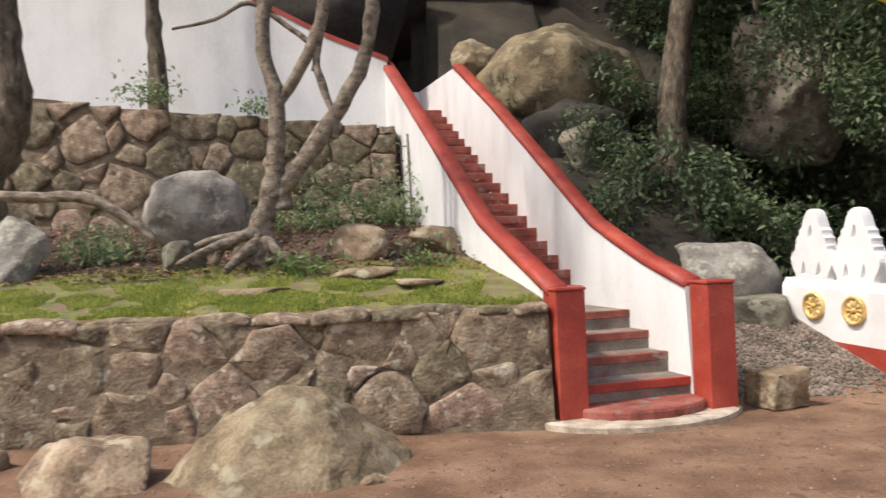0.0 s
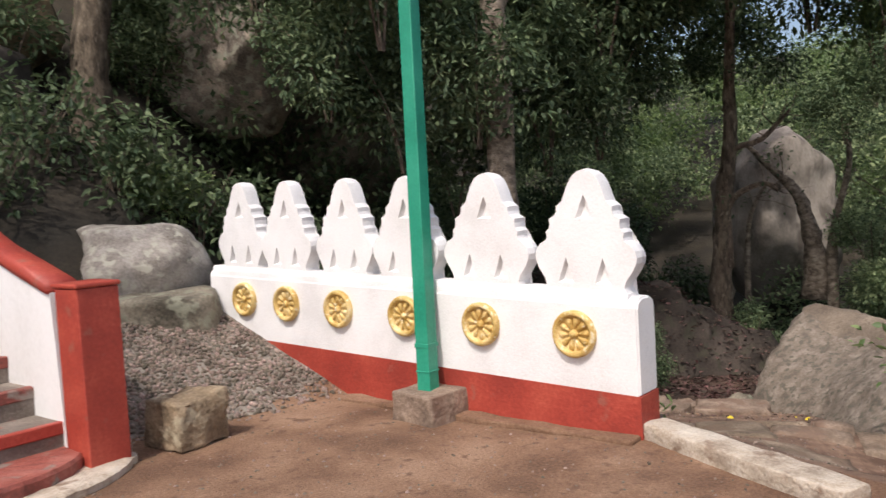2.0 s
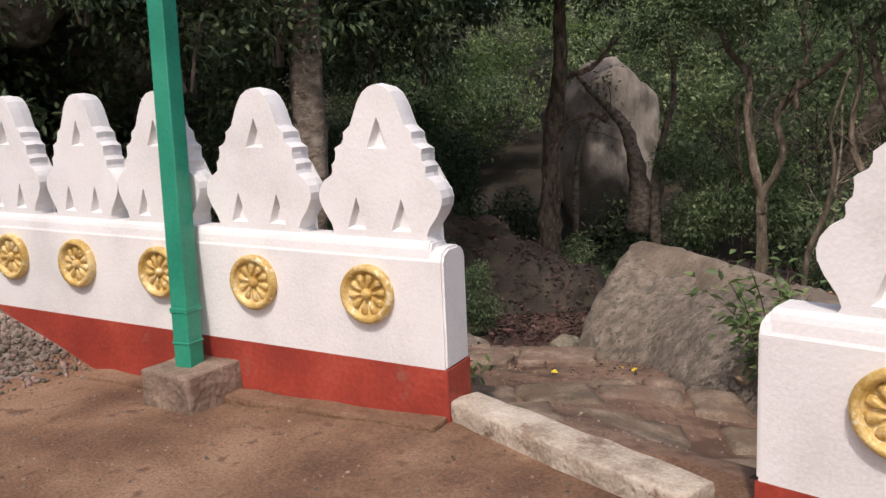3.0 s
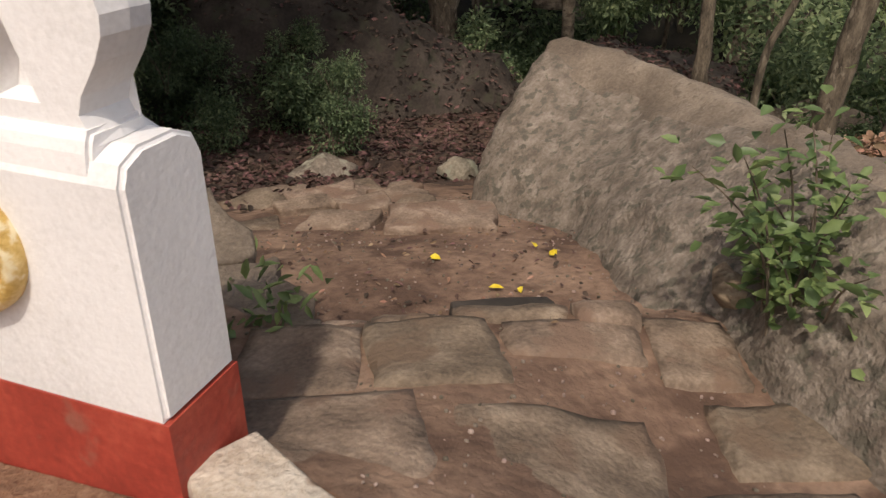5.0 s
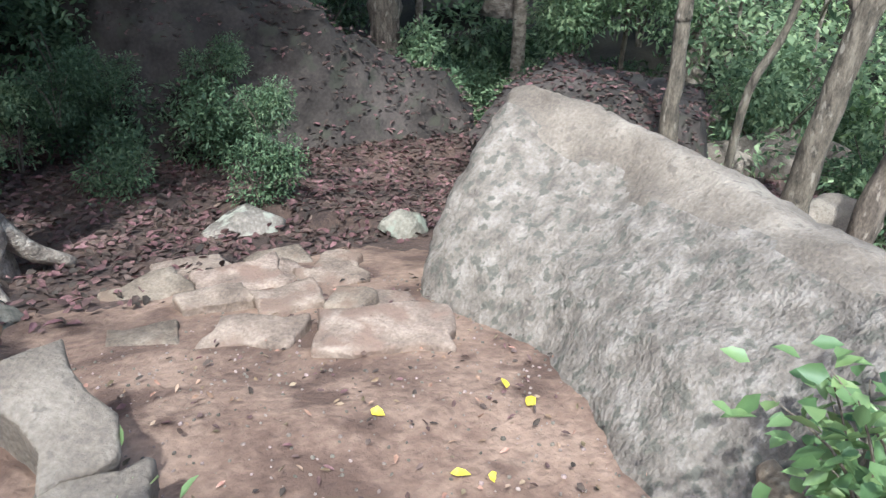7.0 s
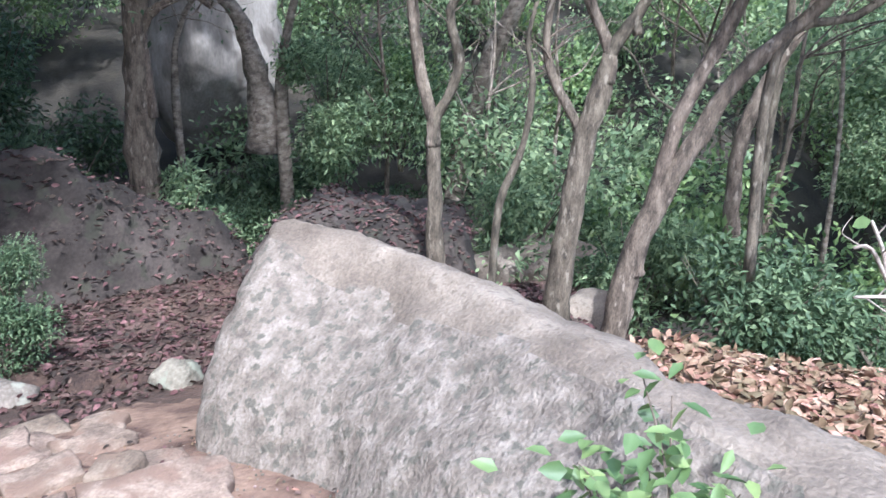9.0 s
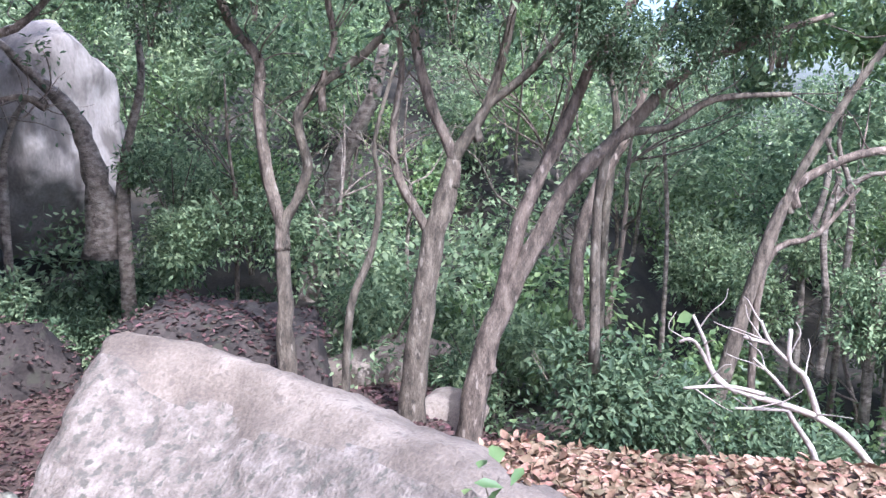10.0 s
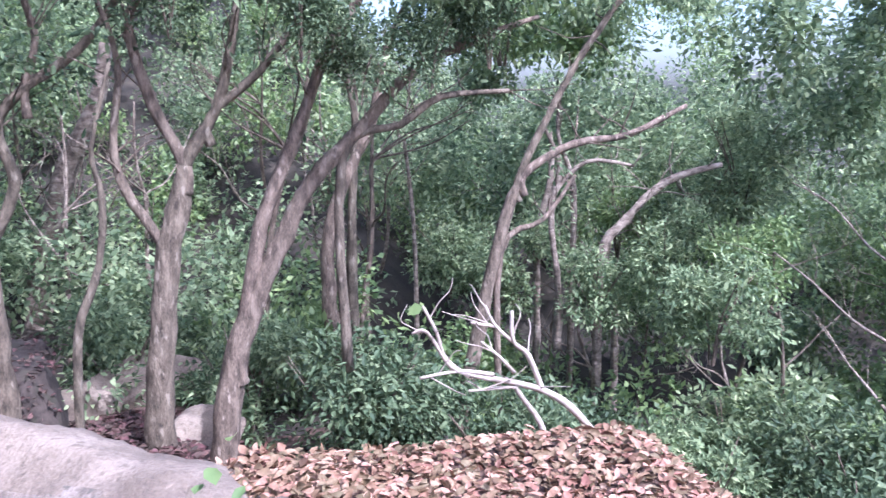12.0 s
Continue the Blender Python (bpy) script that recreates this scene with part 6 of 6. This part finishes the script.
# ---- sapling by the wedge rock ----
def build_sapling():
    t = thing("sapling", "young broad-leaved sapling growing beside the wedge rock", "plant")
    rng = random.Random(3)
    ps, ds = [], []
    for k in range(15):
        a = rng.uniform(0, 6.28)
        h = rng.uniform(0.35, 1.1)
        ex, ey = rng.uniform(0.15, 0.55) * math.cos(a), rng.uniform(0.15, 0.55) * math.sin(a)
        base = (7.75 + rng.uniform(-0.1, 0.1), 4.42 + rng.uniform(-0.12, 0.12), -0.42)
        mid = (base[0] + ex * 0.4, base[1] + ey * 0.4, base[2] + h * 0.65)
        tip = (base[0] + ex, base[1] + ey, base[2] + h)
        bm = bmesh.new()
        tube(bm, [(*base, 0.007), (*mid, 0.005), (*tip, 0.002)], 5)
        part("stem", bm, BARK, t)
        for j in range(34):
            f = rng.uniform(0.3, 1.05)
            q = Vector(base).lerp(Vector(mid), f * 1.5) if f < 0.66 else Vector(mid).lerp(Vector(tip), (f - 0.66) * 3)
            ps.append(q + Vector((rng.gauss(0, 0.065), rng.gauss(0, 0.065), rng.gauss(0, 0.03))))
            ds.append((rng.gauss(0, 1), rng.gauss(0, 1), 0.3))
    leaves("leaves", [tuple(p) for p in ps], ds, 0.082, 0.048, LEAF_LIGHT, 4, t, 0.35, 0.3)


build_sapling()


# ---- loose matter ----
def scatter(name, label, cat, n, place, length, width, mat, seed, droop=0.1):
    rng = random.Random(seed)
    c, d = [], []
    while len(c) < n:
        x, y, ok = place(rng)
        if ok:
            c.append((x, y, land(x, y) + rng.uniform(0.006, 0.05)))
            d.append((rng.gauss(0, 1), rng.gauss(0, 1), 0.05))
    ob = leaves(name, c, d, length, width, mat, seed, None, droop, 0.25)
    return tagged(ob, label, cat, kind="stuff")


def on_mound(rng):
    x, y = rng.uniform(7.6, 12.5), rng.uniform(1.6, 5.6)
    # clear of the bare top of the wedge rock
    return x, y, (x - 8.07) * 0.777 - (y - 3.83) * 0.63 > 0.06 + rng.choice((-0.25, 0.0, 0.0, 0.0, 0.0)) * rng.random() + rng.uniform(-0.1, 0.15) and y < 5.6


scatter("dry_leaves", "thick drift of dry brown fallen leaves", "leaf litter", 24000, on_mound, 0.062, 0.038, DRY_LEAF, 31, -0.1)
scatter("dry_leaves", "dark reddish fallen leaves on the forest floor", "leaf litter", 12000, lambda r: (lambda x, y: (x, y, y > 8.5 - 0.2 * (x - 9) + r.uniform(-0.4, 0.5)))(r.uniform(6.0, 14.5), r.uniform(7.0, 14.0)), 0.09, 0.045, DRY_DARK, 32)
scatter("dry_leaves", "dry leaves on the terrace under the tree", "leaf litter", 3500, lambda r: (lambda x, y: (x, y, (x - 1) * 0.961 + (y - 7.24) * 0.275 < -0.02))(r.uniform(-6, 0.6), r.uniform(8.9, 12.4)), 0.08, 0.04, DRY_LEAF, 33)
scatter("fallen_leaves", "scattered dry leaves on the landing", "leaf litter", 170, lambda r: (r.uniform(7.2, 9.6), r.uniform(5.4, 7.6), True), 0.045, 0.022, DRY_DARK, 34)
scatter("fallen_leaves", "scattered pale dry leaves and scraps on the landing", "leaf litter", 170, lambda r: (r.uniform(7.0, 9.4), r.uniform(5.2, 7.6), True), 0.04, 0.018, DRY_LEAF, 35)


scatter("dry_leaves", "brown fallen leaves on the slope under the trees", "leaf litter", 9000, lambda r: (r.uniform(11.0, 15.2), r.uniform(2.4, 8.2), True), 0.1, 0.055, DRY_DARK, 36)


def turf():
    rng = random.Random(8)
    c, d = [], []
    while len(c) < 44000:
        x, y = rng.uniform(-6, 0.85), 7.35 + abs(rng.gauss(0, 0.9))
        if (x - 1) * 0.961 + (y - 7.24) * 0.275 > -0.03 or noise.noise(Vector((x, y, 2)) * 2.4) < -0.18 + 0.25 * noise.noise(Vector((x, y, 9)) * 7) or y > 9.6:
            continue
        c.append((x, y, land(x, y) - 0.01))
        d.append((rng.gauss(0, 0.5), rng.gauss(0, 0.5), 1.0))
    tagged(leaves("grass", c, d, 0.055, 0.012, GRASS, 9, None, 0.0, 0.2), "short yellow-green grass on the terrace", "grass", kind="stuff")


turf()
for x, y, n, s in ((-1.6, 8.9, 160, 0.11), (-0.2, 9.2, 120, 0.1), (-1.2, 11.9, 900, 0.1), (-4.3, 9.9, 300, 0.1), (-4.6, 10.6, 300, 0.1), (-0.8, 12.0, 500, 0.1), (-2.2, 12.0, 500, 0.1), (6.7, 6.5, 60, 0.08), (6.6, 7.6, 80, 0.08), (6.5, 6.2, 50, 0.1), (7.0, 9.3, 260, 0.1), (-4.6, 12.5, 250, 0.1), (-2.9, 12.7, 120, 0.1)):
    w = thing("weed", "small green weeds growing in the soil", "plant", "weeds")
    rng = np.random.RandomState(int(n + x * 10 + 900))
    r = 0.12 + n / 1600
    z0 = land(x, y) if y < 12.3 else 3.75 - 0.12 * (x + 0.7)
    p = np.stack((x + rng.normal(0, r, n), y + rng.normal(0, r * 0.5, n), z0 + np.abs(rng.normal(0, r * 0.7, n))), axis=1)
    leaves("leaves", p, rng.normal(0, 1, (n, 3)), s, s * 0.42, LEAF_MID if n > 200 else LEAF_LIGHT, n, w)


def gravel():
    rng = np.random.RandomState(4)
    bm = bmesh.new()
    bmesh.ops.create_icosphere(bm, subdivisions=1, radius=1.0)
    base = np.array([v.co for v in bm.verts])
    tri = np.array([[v.index for v in f.verts] for f in bm.faces])
    bm.free()
    vs, fs = [], []
    k = 0
    while k < 5200:
        x, y = rng.uniform(2.7, 4.9), rng.uniform(7.6, 10.2)
        if y < 7.9 + rng.uniform(0, 0.35) or (x - 4.22) * 0.964 + (y - 9.88) * 0.266 > -0.03:
            continue
        r = rng.uniform(0.008, 0.024)
        c = base * rng.uniform(0.6, 1.3, 3) * r + rng.normal(0, 0.12 * r, base.shape)
        vs.append(c + np.array((x, y, land(x, y) + r * 0.3)))
        fs.append(tri + k * len(base))
        k += 1
    tagged(arrays("gravel", np.concatenate(vs), np.concatenate(fs), GRAVEL), "grey crushed stone gravel slope beside the parapet", "gravel", kind="stuff")


gravel()


def pebbles():
    rng = np.random.RandomState(6)
    bm = bmesh.new()
    bmesh.ops.create_icosphere(bm, subdivisions=1, radius=1.0)
    base = np.array([v.co for v in bm.verts])
    tri = np.array([[v.index for v in f.verts] for f in bm.faces])
    bm.free()
    vs, fs = [], []
    for k in range(5600):
        x, y = rng.uniform(-3, 5.4), rng.uniform(2.0, 7.6)
        if k > 3600:
            x, y = rng.uniform(5.8, 9.6), rng.uniform(4.2, 8.0)
        r = rng.uniform(0.003, 0.011)
        vs.append(base * rng.uniform(0.6, 1.3, 3) * r + np.array((x, y, land(x, y) + r * 0.2)))
        fs.append(tri + k * len(base))
    tagged(arrays("pebbles", np.concatenate(vs), np.concatenate(fs), GRAVEL), "small pebbles scattered over the earth", "gravel", kind="stuff")


pebbles()
for x, y, s, a in ((8.28, 5.77, 0.09, 20), (7.87, 6.36, 0.1, 80), (7.78, 5.72, 0.08, 10), (6.55, 6.75, 0.06, 50), (8.36, 5.95, 0.07, 120), (7.68, 5.85, 0.07, 200)):
    c = [(x, y, land(x, y) + 0.02)]
    ob = leaves("fallen_leaf", c, [(math.cos(a), math.sin(a), 0.05)], s, s * 0.55, YELLOW_LEAF, int(a), None, 0, 0.05)
    tagged(ob, "single bright yellow fallen leaf", "leaf", "yellow leaves")
ob = leaves("fallen_leaf", [(9.71, 3.53, 0.65)], [(0.1, 1.0, -0.5)], 0.14, 0.075, LEAF_LIGHT, 3, None, 0, 0.05)
tagged(ob, "pale green leaf caught on the tip of the dead branch", "leaf")
